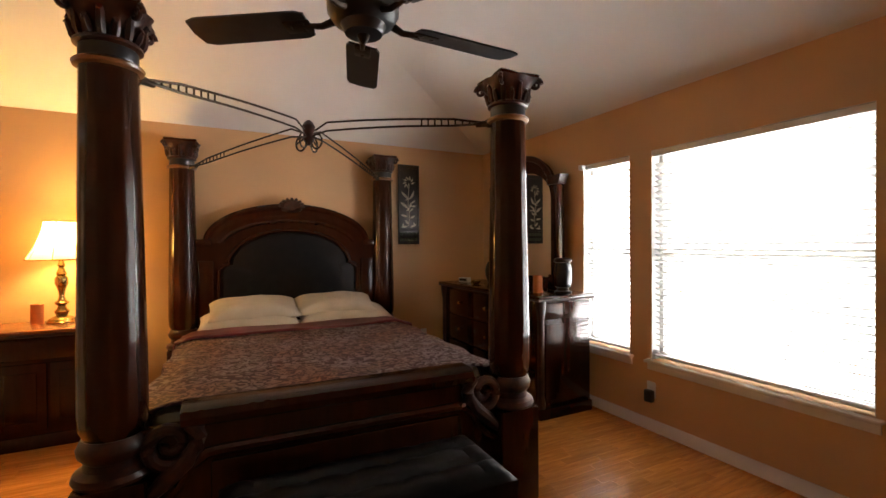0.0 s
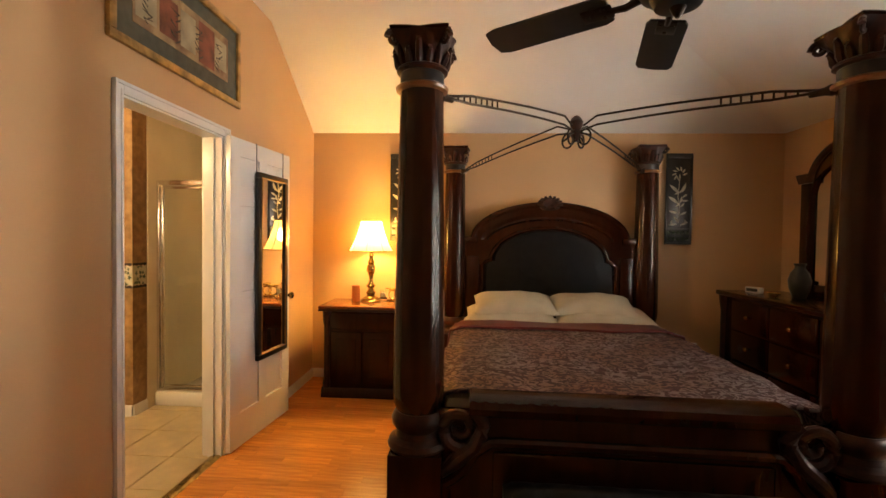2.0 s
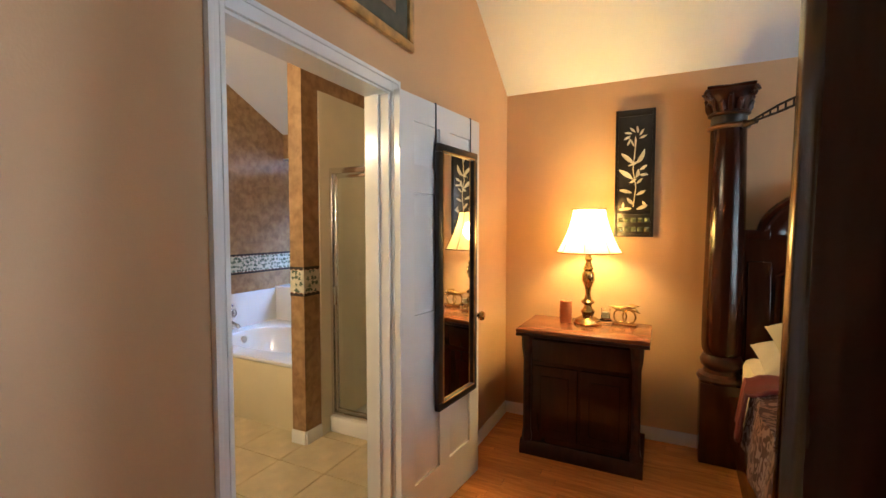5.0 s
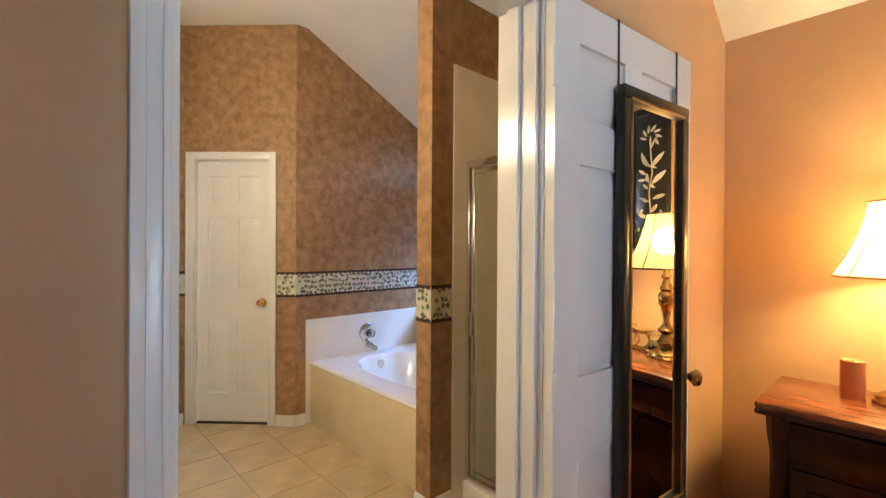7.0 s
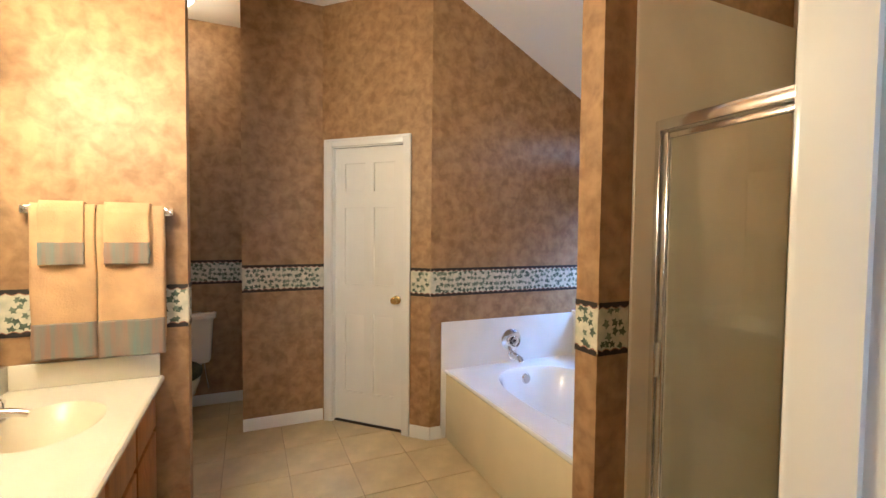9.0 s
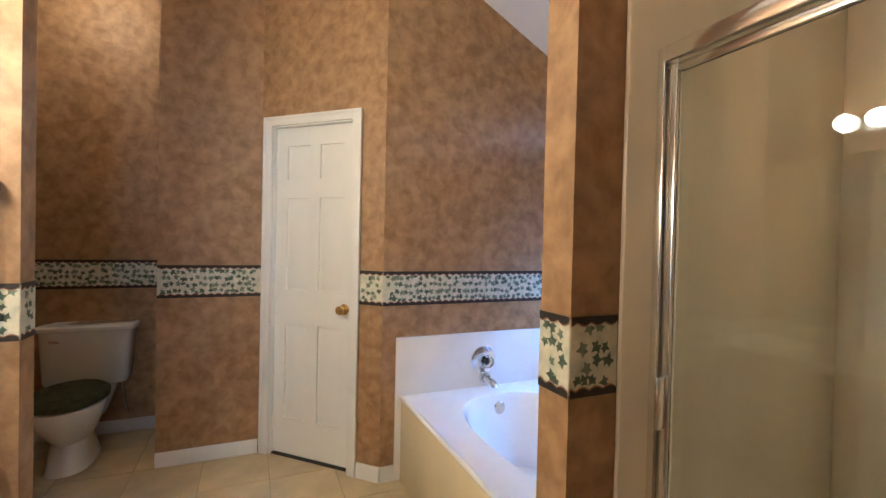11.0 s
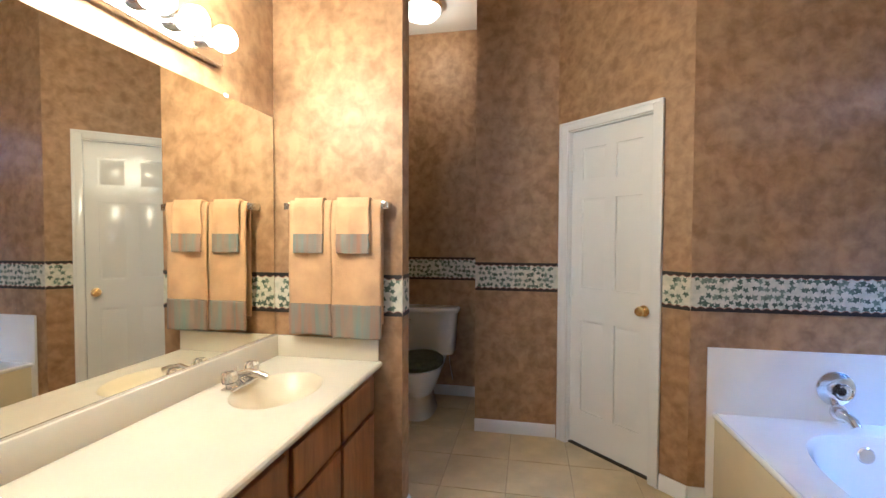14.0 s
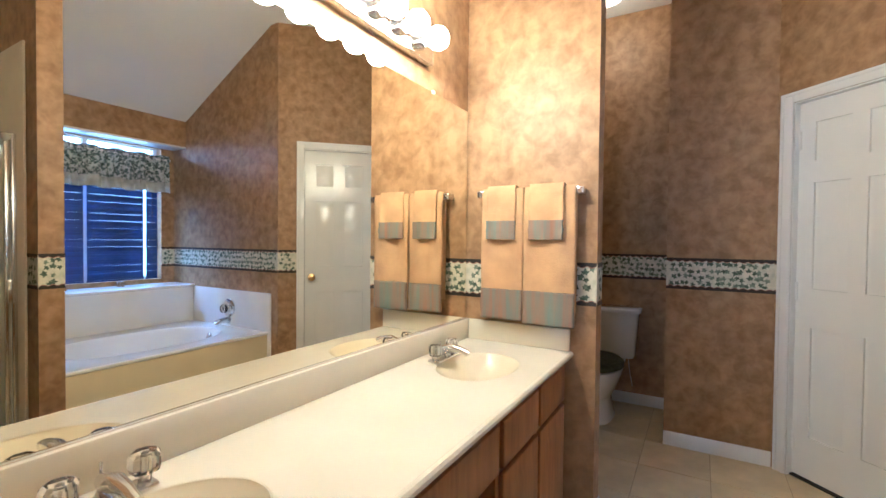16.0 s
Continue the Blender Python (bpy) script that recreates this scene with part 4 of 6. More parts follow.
def pillow(name, x, y, z, w, d, h, rx, rz, label, seed):
    bm = bmesh.new()
    n = 26
    top, bot = {}, {}
    for i in range(n + 1):
        for j in range(n + 1):
            u, v = -1 + 2 * i / n, -1 + 2 * j / n
            f = max(0, (1 - abs(u) ** 3.2)) ** 0.55 * max(0, (1 - abs(v) ** 3.2)) ** 0.55
            pin = 1 - 0.07 * (abs(u) ** 2) * (1 - abs(v)) - 0.0
            X = u * w / 2 * (1 - 0.06 * (1 - abs(v) ** 2) * 0 - 0.05 * (1 - v * v) * abs(u) * 0.6)
            Y = v * d / 2 * (1 - 0.05 * (1 - u * u) * abs(v))
            nz = 0.016 * noise.noise(Vector((u * 2.2, v * 2.2, seed))) + 0.006 * noise.noise(Vector((u * 6, v * 6, seed)))
            top[i, j] = bm.verts.new((X, Y, h * 0.62 * f * pin + nz * f + 0.004))
            bot[i, j] = bm.verts.new((X, Y, -h * 0.38 * f - 0.004))
    for i in range(n):
        for j in range(n):
            bm.faces.new((top[i, j], top[i + 1, j], top[i + 1, j + 1], top[i, j + 1]))
            bm.faces.new((bot[i, j], bot[i, j + 1], bot[i + 1, j + 1], bot[i + 1, j]))
    for k in range(n):
        for a, b in (((k, 0), (k + 1, 0)), ((k + 1, n), (k, n)), ((0, k + 1), (0, k)), ((n, k), (n, k + 1))):
            bm.faces.new((top[b], top[a], bot[a], bot[b]))
    return single(name, bm, PILLOW, label, "pillow", "pillows on the bed", BED @ pose(x, y, z, rx, 0, rz))


pillow("pillow", -0.37, -0.33, 0.735, 0.76, 0.46, 0.15, 6, 1, "cream cotton pillow lying flat on the bed", 1)
pillow("pillow", 0.42, -0.32, 0.735, 0.80, 0.46, 0.15, 6, -2, "cream cotton pillow lying flat on the bed", 2)
pillow("pillow", -0.33, -0.30, 0.825, 0.70, 0.44, 0.15, 12, 2, "plump cream cotton pillow on top of another", 3)
pillow("pillow", 0.34, -0.28, 0.825, 0.70, 0.44, 0.14, 12, -4, "plump cream cotton pillow on top of another", 4)

# bench at the foot of the bed
BENCH = pose(2.20, -2.86, 0, 0, 0, -2.0)
bench = thing("leather_bench", "black leather bench with dark legs at the bed foot", "bench", "", BENCH)
bm = bmesh.new()
nx, ny = 36, 18
g = {}
for i in range(nx + 1):
    for j in range(ny + 1):
        x, y = -0.52 + 1.04 * i / nx, -0.21 + 0.42 * j / ny
        e = min(0.52 - abs(x), 0.21 - abs(y))
        z = 0.46 + 0.045 * (1 - max(0, 1 - e / 0.08) ** 2)
        tuft = abs(math.sin(math.pi * (x / 0.16 + 0.5))) * abs(math.sin(math.pi * (y / 0.14 + 0.5)))
        g[i, j] = bm.verts.new((x, y, z - 0.018 * (1 - tuft) ** 6 * (1 if e > 0.04 else 0)))
for i in range(nx):
    for j in range(ny):
        bm.faces.new((g[i, j], g[i + 1, j], g[i + 1, j + 1], g[i, j + 1]))
rim = [g[i, 0] for i in range(nx)] + [g[nx, j] for j in range(ny)] + [g[i, ny] for i in range(nx, 0, -1)] + [g[0, j] for j in range(ny, 0, -1)]
low = [bm.verts.new((v.co.x, v.co.y, 0.36)) for v in rim]
for k in range(len(rim)):
    bm.faces.new((rim[k], low[k], low[(k + 1) % len(rim)], rim[(k + 1) % len(rim)]))
bm.faces.new(low)
part("seat", bm, LEATHER, bench, "tufted black leather seat")
part("apron", box(-0.54, 0.54, -0.22, 0.22, 0.27, 0.36, 0.01), CHERRY, bench)
for sx in (-1, 1):
    for sy in (-1, 1):
        part("leg", lathe([(0.018, 0.0), (0.024, 0.02), (0.018, 0.05), (0.030, 0.18), (0.036, 0.27)], (sx * 0.49, sy * 0.17, 0), 18), CHERRY, bench)

# nightstand with lamp
NS = pose(0.640, -0.335, 0)
ns = thing("nightstand", "dark carved wooden nightstand with a brown top beside the bed", "nightstand", "", NS)
part("body", box(-0.325, 0.325, -0.20, 0.20, 0.07, 0.755, 0.012), CHERRY, ns)
part("base", prism([(-0.235, 0.0), (-0.235, 0.05), (-0.215, 0.085), (0.20, 0.085), (0.20, 0.0)], "x", -0.36, 0.36), CHERRY, ns)
part("top", box(-0.385, 0.385, -0.255, 0.235, 0.778, 0.805, 0.008), BROWN_TOP, ns, "polished brown wooden top")
part("rope_edge", tube([(-0.378, 0.23, 0.768), (-0.378, -0.245, 0.768), (0.378, -0.245, 0.768), (0.378, 0.23, 0.768)], 0.012, 8), CARVED, ns)
part("drawer", box(-0.29, 0.29, -0.222, -0.198, 0.60, 0.74, 0.008), CHERRY, ns)
for sx in (-1, 1):
    dr = part("cabinet_door", box(min(0.008 * sx, 0.28 * sx), max(0.008 * sx, 0.28 * sx), -0.218, -0.198, 0.12, 0.575, 0.008), CHERRY, ns)
    part("raised_panel", box(min(0.06 * sx, 0.23 * sx), max(0.06 * sx, 0.23 * sx), -0.226, -0.217, 0.18, 0.515, 0.006), CHERRY, dr)
    part("corner_post", lathe([(0.03, 0.085), (0.034, 0.12), (0.026, 0.16), (0.026, 0.62), (0.036, 0.68), (0.040, 0.755)], (sx * 0.318, -0.205, 0), 16, flute=0.08, nflute=8), CARVED, ns)

LX, LY, LZ = 0.645, -0.26, 0.805
lamp = thing("table_lamp", "lit brass table lamp with cream bell shade on the nightstand", "lamp", "", pose(LX, LY, LZ))
part("base", lathe([(0.088, 0.0), (0.090, 0.012), (0.080, 0.018), (0.078, 0.03), (0.060, 0.042), (0.034, 0.055), (0.040, 0.07), (0.046, 0.085), (0.030, 0.105), (0.022, 0.125), (0.040, 0.14), (0.044, 0.15), (0.026, 0.165), (0.020, 0.18)], seg=28), BRASS, lamp)
part("column", lathe([(0.020, 0.18), (0.016, 0.20), (0.022, 0.24), (0.034, 0.275), (0.040, 0.285), (0.040, 0.33), (0.036, 0.338), (0.026, 0.35), (0.034, 0.362), (0.022, 0.39), (0.016, 0.41), (0.026, 0.425), (0.018, 0.44), (0.012, 0.47), (0.010, 0.56)], seg=24), BRASS, lamp)
bm = bmesh.new()
rings = []
for k in range(15):
    f = k / 14
    r = 0.100 + 0.092 * (1 - f) ** 1.65 + 0.009 * (1 - f)
    rings.append([(r * (1 + 0.012 * math.cos(8 * a)) * math.cos(a), r * (1 + 0.012 * math.cos(8 * a)) * math.sin(a), 0.470 + 0.28 * f) for a in [2 * math.pi * i / 48 for i in range(48)]])
add_loft(bm, rings, cap=False)
sh = part("shade", bm, SHADE, lamp, "cream bell-shaped pleated lampshade")
for r, z in ((0.202, 0.470), (0.101, 0.75)):
    part("shade_ring", tube([(r * math.cos(a), r * math.sin(a), z) for a in [2 * math.pi * i / 40 for i in range(41)]], 0.004, 6), BRASS, lamp)
for i in range(8):
    a = 2 * math.pi * i / 8
    pts = []
    for k in range(9):
        f = k / 8
        r = (0.100 + 0.092 * (1 - f) ** 1.65 + 0.009 * (1 - f)) * 1.014
        pts.append((r * math.cos(a), r * math.sin(a), 0.470 + 0.28 * f))
    part("shade_rib", tube(pts, 0.0022, 5), BRASS, lamp)
part("bulb", lathe([(0.012, 0.56), (0.026, 0.585), (0.032, 0.61), (0.026, 0.635), (0.010, 0.648)], seg=18), BULB, lamp, "lit light bulb")
candle_prof = [(0.036, 0.0), (0.038, 0.004), (0.038, 0.142), (0.034, 0.146), (0.020, 0.140), (0.004, 0.139)]
c1 = thing("candle", "orange pillar candle on the nightstand", "candle", "pillar candles", pose(0.505, -0.262, 0.805))
part("wax", lathe(candle_prof, seg=24), WAX, c1)
part("wick", tube([(0, 0, 0.138), (0.001, 0, 0.150)], 0.0012, 5), BLACKPL, c1)
DZ_TOP = 0.962
c2 = copy_thing(c1, pose(4.05, -1.56, DZ_TOP))
c2["label"] = "orange pillar candle on the dresser"
glass_jar = thing("votive_glass", "small clear glass votive holder on the nightstand", "candle holder", "", pose(0.75, -0.20, 0.805))
part("cup", lathe([(0.030, 0.0), (0.042, 0.004), (0.044, 0.02), (0.030, 0.035), (0.028, 0.085), (0.031, 0.10), (0.026, 0.10), (0.024, 0.04), (0.004, 0.036)], seg=24), CRYSTAL, glass_jar)
part("candle_stub", lathe([(0.022, 0.041), (0.023, 0.075), (0.018, 0.078), (0.003, 0.077)], seg=18), PILLOW, glass_jar)
fig = thing("brass_figurine", "small polished brass bird figurine on rings on the nightstand", "figurine", "", pose(0.865, -0.19, 0.805, 0, 0, -12))
part("base", box(-0.075, 0.075, -0.032, 0.032, 0.0, 0.014, 0.004), BRASS, fig)
for cx in (-0.028, 0.028):
    bm = bmesh.new()
    add_tube(bm, [(cx + 0.040 * math.cos(a), 0, 0.056 + 0.042 * math.sin(a)) for a in [2 * math.pi * i / 24 for i in range(25)]], 0.0055, 8)
    part("ring", bm, GOLD, fig)
bm = bmesh.new()
add_tube(bm, [(-0.105, 0.0, 0.118), (-0.075, 0.0, 0.112), (-0.04, 0, 0.105), (0.0, 0, 0.105), (0.04, 0, 0.108), (0.075, 0, 0.098), (0.095, 0, 0.085)], [0.003, 0.010, 0.016, 0.020, 0.016, 0.010, 0.003], 10)
for s in (-1, 1):
    add_loft(bm, [[(-0.02, s * 0.012, 0.112), (0.03, s * 0.012, 0.115), (0.03, s * 0.016, 0.110), (-0.02, s * 0.016, 0.108)], [(0.03, s * 0.045, 0.135), (0.085, s * 0.040, 0.128), (0.085, s * 0.042, 0.124), (0.03, s * 0.048, 0.131)]])
part("bird", bm, GOLD, fig)

# dresser with mirror along the window wall
DX0, DX1, DY0, DY1, DZ = 3.875, 4.42, -1.80, -0.12, 0.962
dr = thing("dresser", "long dark carved wooden dresser along the window wall", "dresser")
part("body", box(DX0 + 0.03, DX1, DY0 + 0.03, DY1 - 0.03, 0.08, 0.925, 0.01), CHERRY, dr)
part("base", box(DX0, DX1, DY0, DY1, 0.0, 0.09, 0.014), CHERRY, dr)
part("top", box(DX0 - 0.025, DX1 + 0.01, DY0 - 0.02, DY1 + 0.02, 0.938, DZ, 0.008), CHERRY, dr)
part("rope_edge", tube([(DX1, DY0 - 0.01, 0.934), (DX0 - 0.012, DY0 - 0.01, 0.934), (DX0 - 0.012, DY1 + 0.01, 0.934)], 0.013, 8), CARVED, dr)
part("side_panel", box(DX0 + 0.07, DX1 - 0.03, DY0 + 0.020, DY0 + 0.031, 0.14, 0.74, 0.006), CHERRY, dr)
part("side_drawer_panel", box(DX0 + 0.05, DX1 - 0.02, DY0 + 0.012, DY0 + 0.031, 0.775, 0.905, 0.006), CHERRY, dr)
for k in range(3):
    for zz in range(3):
        ya = DY0 + 0.06 + k * 0.49
        d = part("drawer", box(DX0 + 0.012, DX0 + 0.031, ya, ya + 0.47, 0.12 + zz * 0.265, 0.365 + zz * 0.265, 0.008), CHERRY, dr)
        part("pull", lathe([(0.008, 0), (0.008, 0.012), (0.018, 0.02), (0.012, 0.03)], (DX0 + 0.012, ya + 0.235, 0.243 + zz * 0.265), 14, Matrix.Rotation(radians(-90), 4, "Y")), BRASS, d)
for y in (DY0 + 0.03, DY1 - 0.03):
    part("corner_post", lathe([(0.034, 0.09), (0.040, 0.12), (0.028, 0.18), (0.028, 0.78), (0.040, 0.86), (0.044, 0.925)], (DX0 + 0.03, y, 0), 18, flute=0.08, nflute=10), CARVED, dr)
dm = thing("dresser_mirror", "arched mirror in a carved dark wooden frame standing on the dresser", "mirror")
MY0, MY1 = -1.41, -0.46
for y in (MY0, MY1):
    p = part("pilaster", box(4.36, 4.43, y - 0.055, y + 0.055, DZ, 1.90, 0.010), CHERRY, dm)
    part("pilaster_cap", prism([(y - 0.06, 1.90), (y - 0.085, 1.95), (y - 0.095, 1.98), (y + 0.095, 1.98), (y + 0.085, 1.95), (y + 0.06, 1.90)], "x", 4.345, 4.44), CARVED, p)
    part("pilaster_foot", box(4.34, 4.435, y - 0.07, y + 0.07, DZ, DZ + 0.13, 0.012), CHERRY, p)
yc, hw = (MY0 + MY1) / 2, (MY1 - MY0) / 2 - 0.055
ap = [(yc - hw * math.cos(math.pi * k / 24), 1.90 + 0.30 * math.sin(math.pi * k / 24)) for k in range(25)]
inn = [(yc - (hw - 0.0) * math.cos(math.pi * k / 24), 1.80 + 0.26 * math.sin(math.pi * k / 24)) for k in range(25)]
part("arch", prism(ap + inn[::-1], "x", 4.365, 4.43), CHERRY, dm)
part("arch_moulding", tube([(4.358, y, z) for y, z in ap], 0.028, 8), CARVED, dm)
part("bottom_rail", box(4.365, 4.43, MY0 + 0.055, MY1 - 0.055, DZ, DZ + 0.10, 0.008), CHERRY, dm)
part("mirror_glass", prism([(MY0 + 0.056, DZ + 0.10)] + inn + [(MY1 - 0.056, DZ + 0.10)], "x", 4.392, 4.40), MIRROR, dm, "silvered mirror glass")
lan = thing("lantern", "dark metal and glass candle lantern on the dresser", "lantern", "", pose(4.23, -1.66, DZ))
part("base", lathe([(0.070, 0.0), (0.072, 0.012), (0.050, 0.022), (0.046, 0.04), (0.066, 0.05)], seg=24), IRON, lan)
part("jar", lathe([(0.058, 0.05), (0.070, 0.075), (0.074, 0.16), (0.066, 0.23), (0.060, 0.25), (0.062, 0.25), (0.055, 0.25)], seg=24), material("smoked_glass", (0.02, 0.02, 0.022), 0.12, var=0.1), lan)
part("rim", lathe([(0.060, 0.25), (0.070, 0.256), (0.074, 0.272), (0.060, 0.285), (0.040, 0.29)], seg=24), IRON, lan)
vs = single("vase", lathe([(0.045, 0.0), (0.05, 0.01), (0.072, 0.08), (0.078, 0.14), (0.062, 0.20), (0.036, 0.235), (0.034, 0.255), (0.046, 0.275), (0.040, 0.275), (0.030, 0.25)], seg=28), BLACKFRAME, "black glazed vase on the dresser", "vase", "", pose(4.22, -0.62, DZ))
ck = thing("alarm_clock", "small pale digital alarm clock on the dresser", "clock", "", pose(4.06, -0.32, DZ, 0, 0, 20))
part("case", box(-0.03, 0.03, -0.065, 0.065, 0, 0.05, 0.008), PLASTIC, ck)
part("display", box(-0.032, -0.0302, -0.05, 0.05, 0.012, 0.040), BLACKPL, ck)
bx = single("trinket_dish", lathe([(0.02, 0.0), (0.028, 0.004), (0.048, 0.026), (0.050, 0.036), (0.046, 0.034), (0.024, 0.010), (0.002, 0.008)], seg=22), GOLD, "small brass trinket dish on the dresser", "dish", "", pose(4.02, -0.62, DZ))

# ceiling fan
FX, FY, FZ = 2.158, -2.946, 2.157
fan = thing("ceiling_fan", "black five-blade ceiling fan hanging over the bed's foot", "fan", "", pose(FX, FY, 0))
part("canopy", lathe([(0.075, FLAT - 0.001), (0.072, FLAT - 0.03), (0.030, FLAT - 0.07), (0.016, FLAT - 0.08)][::-1], seg=24), BLADE, fan)
part("downrod", tube([(0, 0, FZ + 0.20), (0, 0, FLAT - 0.06)], 0.014, 12), BLADE, fan)
part("motor", lathe([(0.03, FZ - 0.055), (0.065, FZ - 0.05), (0.080, FZ - 0.02), (0.105, FZ - 0.01), (0.125, FZ + 0.02), (0.128, FZ + 0.09), (0.11, FZ + 0.13), (0.05, FZ + 0.17), (0.02, FZ + 0.21)], seg=32), BLADE, fan)
part("finial", lathe([(0.006, FZ - 0.085), (0.014, FZ - 0.075), (0.022, FZ - 0.06), (0.024, FZ - 0.052)], seg=16), IRON, fan)
for k in range(5):
    a = radians(74 + 72 * k)
    M = Matrix.Rotation(a, 4, "Z") @ Matrix.Translation((0, 0, FZ)) @ Matrix.Rotation(radians(11), 4, "X")
    bm = bmesh.new()
    out = [(0.20, -0.055), (0.23, -0.068), (0.60, -0.073), (0.638, -0.060), (0.647, 0.0), (0.638, 0.060), (0.60, 0.073), (0.23, 0.068), (0.20, 0.055)]
    add_prism(bm, out, "z", -0.004, 0.004)
    bmesh.ops.transform(bm, matrix=M, verts=bm.verts)
    b = part("blade", bm, BLADE, fan, "flat black wooden blade")
    bm = bmesh.new()
    add_tube(bm, [(0.10, 0, 0.006), (0.15, 0, -0.012), (0.21, 0, -0.007)], [0.016, 0.012, 0.010], 8)
    add_box(bm, 0.19, 0.29, -0.032, 0.032, -0.010, -0.0045, 0.003)
    for u, w in ((0.22, 0.018), (0.22, -0.018), (0.27, 0.0)):
        add_lathe(bm, [(0.007, -0.013), (0.008, -0.011), (0.007, -0.009)], (u, w, 0), 10)
    bmesh.ops.transform(bm, matrix=M, verts=bm.verts)
    part("blade_iron", bm, IRON, b)


# pierced metal wall panels with a tall flower: offset, height, angle, length and width of each leaf
FLOWER = ((0.0, 0.600, 75, 0.070, 0.008), (-0.004, 0.600, 105, 0.070, 0.008), (-0.004, 0.485, 122, 0.110, 0.019), (0.006, 0.490, 46, 0.105, -0.019),
          (-0.045, 0.475, 10, 0.090, 0.010), (-0.008, 0.385, 128, 0.110, 0.021), (0.006, 0.395, 60, 0.060, -0.016), (0.030, 0.445, 20, 0.055, 0.013),
          (0.028, 0.415, -15, 0.055, 0.012), (-0.030, 0.360, 20, 0.050, 0.011), (0.014, 0.355, 30, 0.050, 0.011), (-0.014, 0.295, 150, 0.080, 0.016),
          (0.012, 0.280, 12, 0.065, 0.014), (-0.004, 0.215, 115, 0.060, 0.015), (-0.012, 0.190, 170, 0.080, 0.014), (-0.070, 0.185, 70, 0.045, 0.011),
          (0.016, 0.185, 8, 0.075, 0.016), (0.078, 0.200, 110, 0.045, 0.012))

def wall_panel(x0, x1, z0, z1, label):
    p = thing("wall_panel", label, "wall art", "pierced wall panels")
    y0, y1 = -0.030, -0.014
    part("back_plate", box(x0, x1, y0 + 0.006, y1, z0, z1, 0.003), BLACKFRAME, p)
    cx, W, Hh = (x0 + x1) / 2, x1 - x0, z1 - z0
    g = 0.018
    bm = bmesh.new()
    for a, b, c, d in ((x0, x0 + g, z0, z1), (x1 - g, x1, z0, z1), (x0 + g, x1 - g, z1 - 2.4 * g, z1), (x0 + g, x1 - g, z0, z0 + g), (x0 + g, x1 - g, z0 + 0.15, z0 + 0.15 + g)):
        add_box(bm, a, b, y0, y0 + 0.008, c, d, 0.002)
    part("frame", bm, BLACKFRAME, p)
    for r in range(2):
        for k in range(5):
            u = x0 + g + (W - 2 * g) * (k + 0.5) / 5
            v = z0 + g + 0.033 + r * 0.062
            st = bmesh.new()
            s = 0.016
            add_loft(st, [[(u - s, y0 + 0.006, v - s), (u + s, y0 + 0.006, v - s), (u + s, y0 + 0.006, v + s), (u - s, y0 + 0.006, v + s)], [(u - 0.004, y0 - 0.004, v - 0.004), (u + 0.004, y0 - 0.004, v - 0.004), (u + 0.004, y0 - 0.004, v + 0.004), (u - 0.004, y0 - 0.004, v + 0.004)]])
            part("stud", st, VERDIGRIS, p, "dull green stud")
    pale = CREAMLINE

    def leaf(u, v, ang, L, wd):
        b2 = bmesh.new()
        pts = []
        for k in range(9):
            f = k / 8
            pts.append((L * f, wd * math.sin(math.pi * f) ** 0.8 + 0.25 * L * f * f))
        for k in range(8, -1, -1):
            f = k / 8
            pts.append((L * f, -wd * math.sin(math.pi * f) ** 0.8 * 0.5 + 0.25 * L * f * f))
        c, s = math.cos(ang), math.sin(ang)
        add_prism(b2, [(u + c * a - s * b, v + s * a + c * b) for a, b in pts[:-1]], "y", y0 + 0.0015, y0 + 0.0055)
        part("cut_out", b2, pale, p, "pale flower cut-out")

    for k in range(7):
        a = radians(-20 + 220 * k / 6)
        leaf(cx + 0.028 * math.cos(a), z0 + 0.665 + 0.030 * math.sin(a), a + 0.5, 0.048, 0.010)
    for u, v, ang, L, wd in FLOWER:
        leaf(cx + u, z0 + v, radians(ang), L, wd)
    part("stem", tube([(cx - 0.004, y0 + 0.004, z0 + 0.20), (cx + 0.010, y0 + 0.004, z0 + 0.33), (cx - 0.010, y0 + 0.004, z0 + 0.45), (cx + 0.004, y0 + 0.004, z0 + 0.62)], 0.0035, 5), pale, p)
    return p


wall_panel(0.776, 1.020, 1.375, 2.222, "black pierced metal wall panel with a flower beside the lamp")
wall_panel(3.410, 3.655, 1.375, 2.235, "black pierced metal wall panel with a flower by the bed")

# framed picture over the doorway
pic = thing("framed_picture", "wide gilt-framed floral picture with a green mat over the doorway", "picture")
PY0, PY1, PZ0, PZ1 = -2.53, -1.455, 2.238, 2.760
bm = bmesh.new()
fw = 0.042
for a, b, c, d in ((PY0, PY1, PZ0, PZ0 + fw), (PY0, PY1, PZ1 - fw, PZ1), (PY0, PY0 + fw, PZ0 + fw, PZ1 - fw), (PY1 - fw, PY1, PZ0 + fw, PZ1 - fw)):
    add_box(bm, 0.002, 0.026, a, b, c, d, 0.006)
part("frame", bm, GILT, pic, "gilt wooden frame")
part("mat_board", box(0.004, 0.012, PY0 + fw, PY1 - fw, PZ0 + fw, PZ1 - fw), MAT_GREEN, pic, "grey-green mat board")
ART1 = material("faded_floral_print", (0.40, 0.29, 0.15), 0.7, scale=7, second=(0.16, 0.07, 0.035), bump=0.0, warp=0.6)
ART2 = material("pale_print_ground", (0.42, 0.35, 0.22), 0.7, scale=6, var=0.2)
ART3 = material("rust_print_block", (0.22, 0.06, 0.03), 0.7, scale=8, var=0.3)
ART4 = material("dark_print_stroke", (0.05, 0.035, 0.025), 0.7, var=0.2)
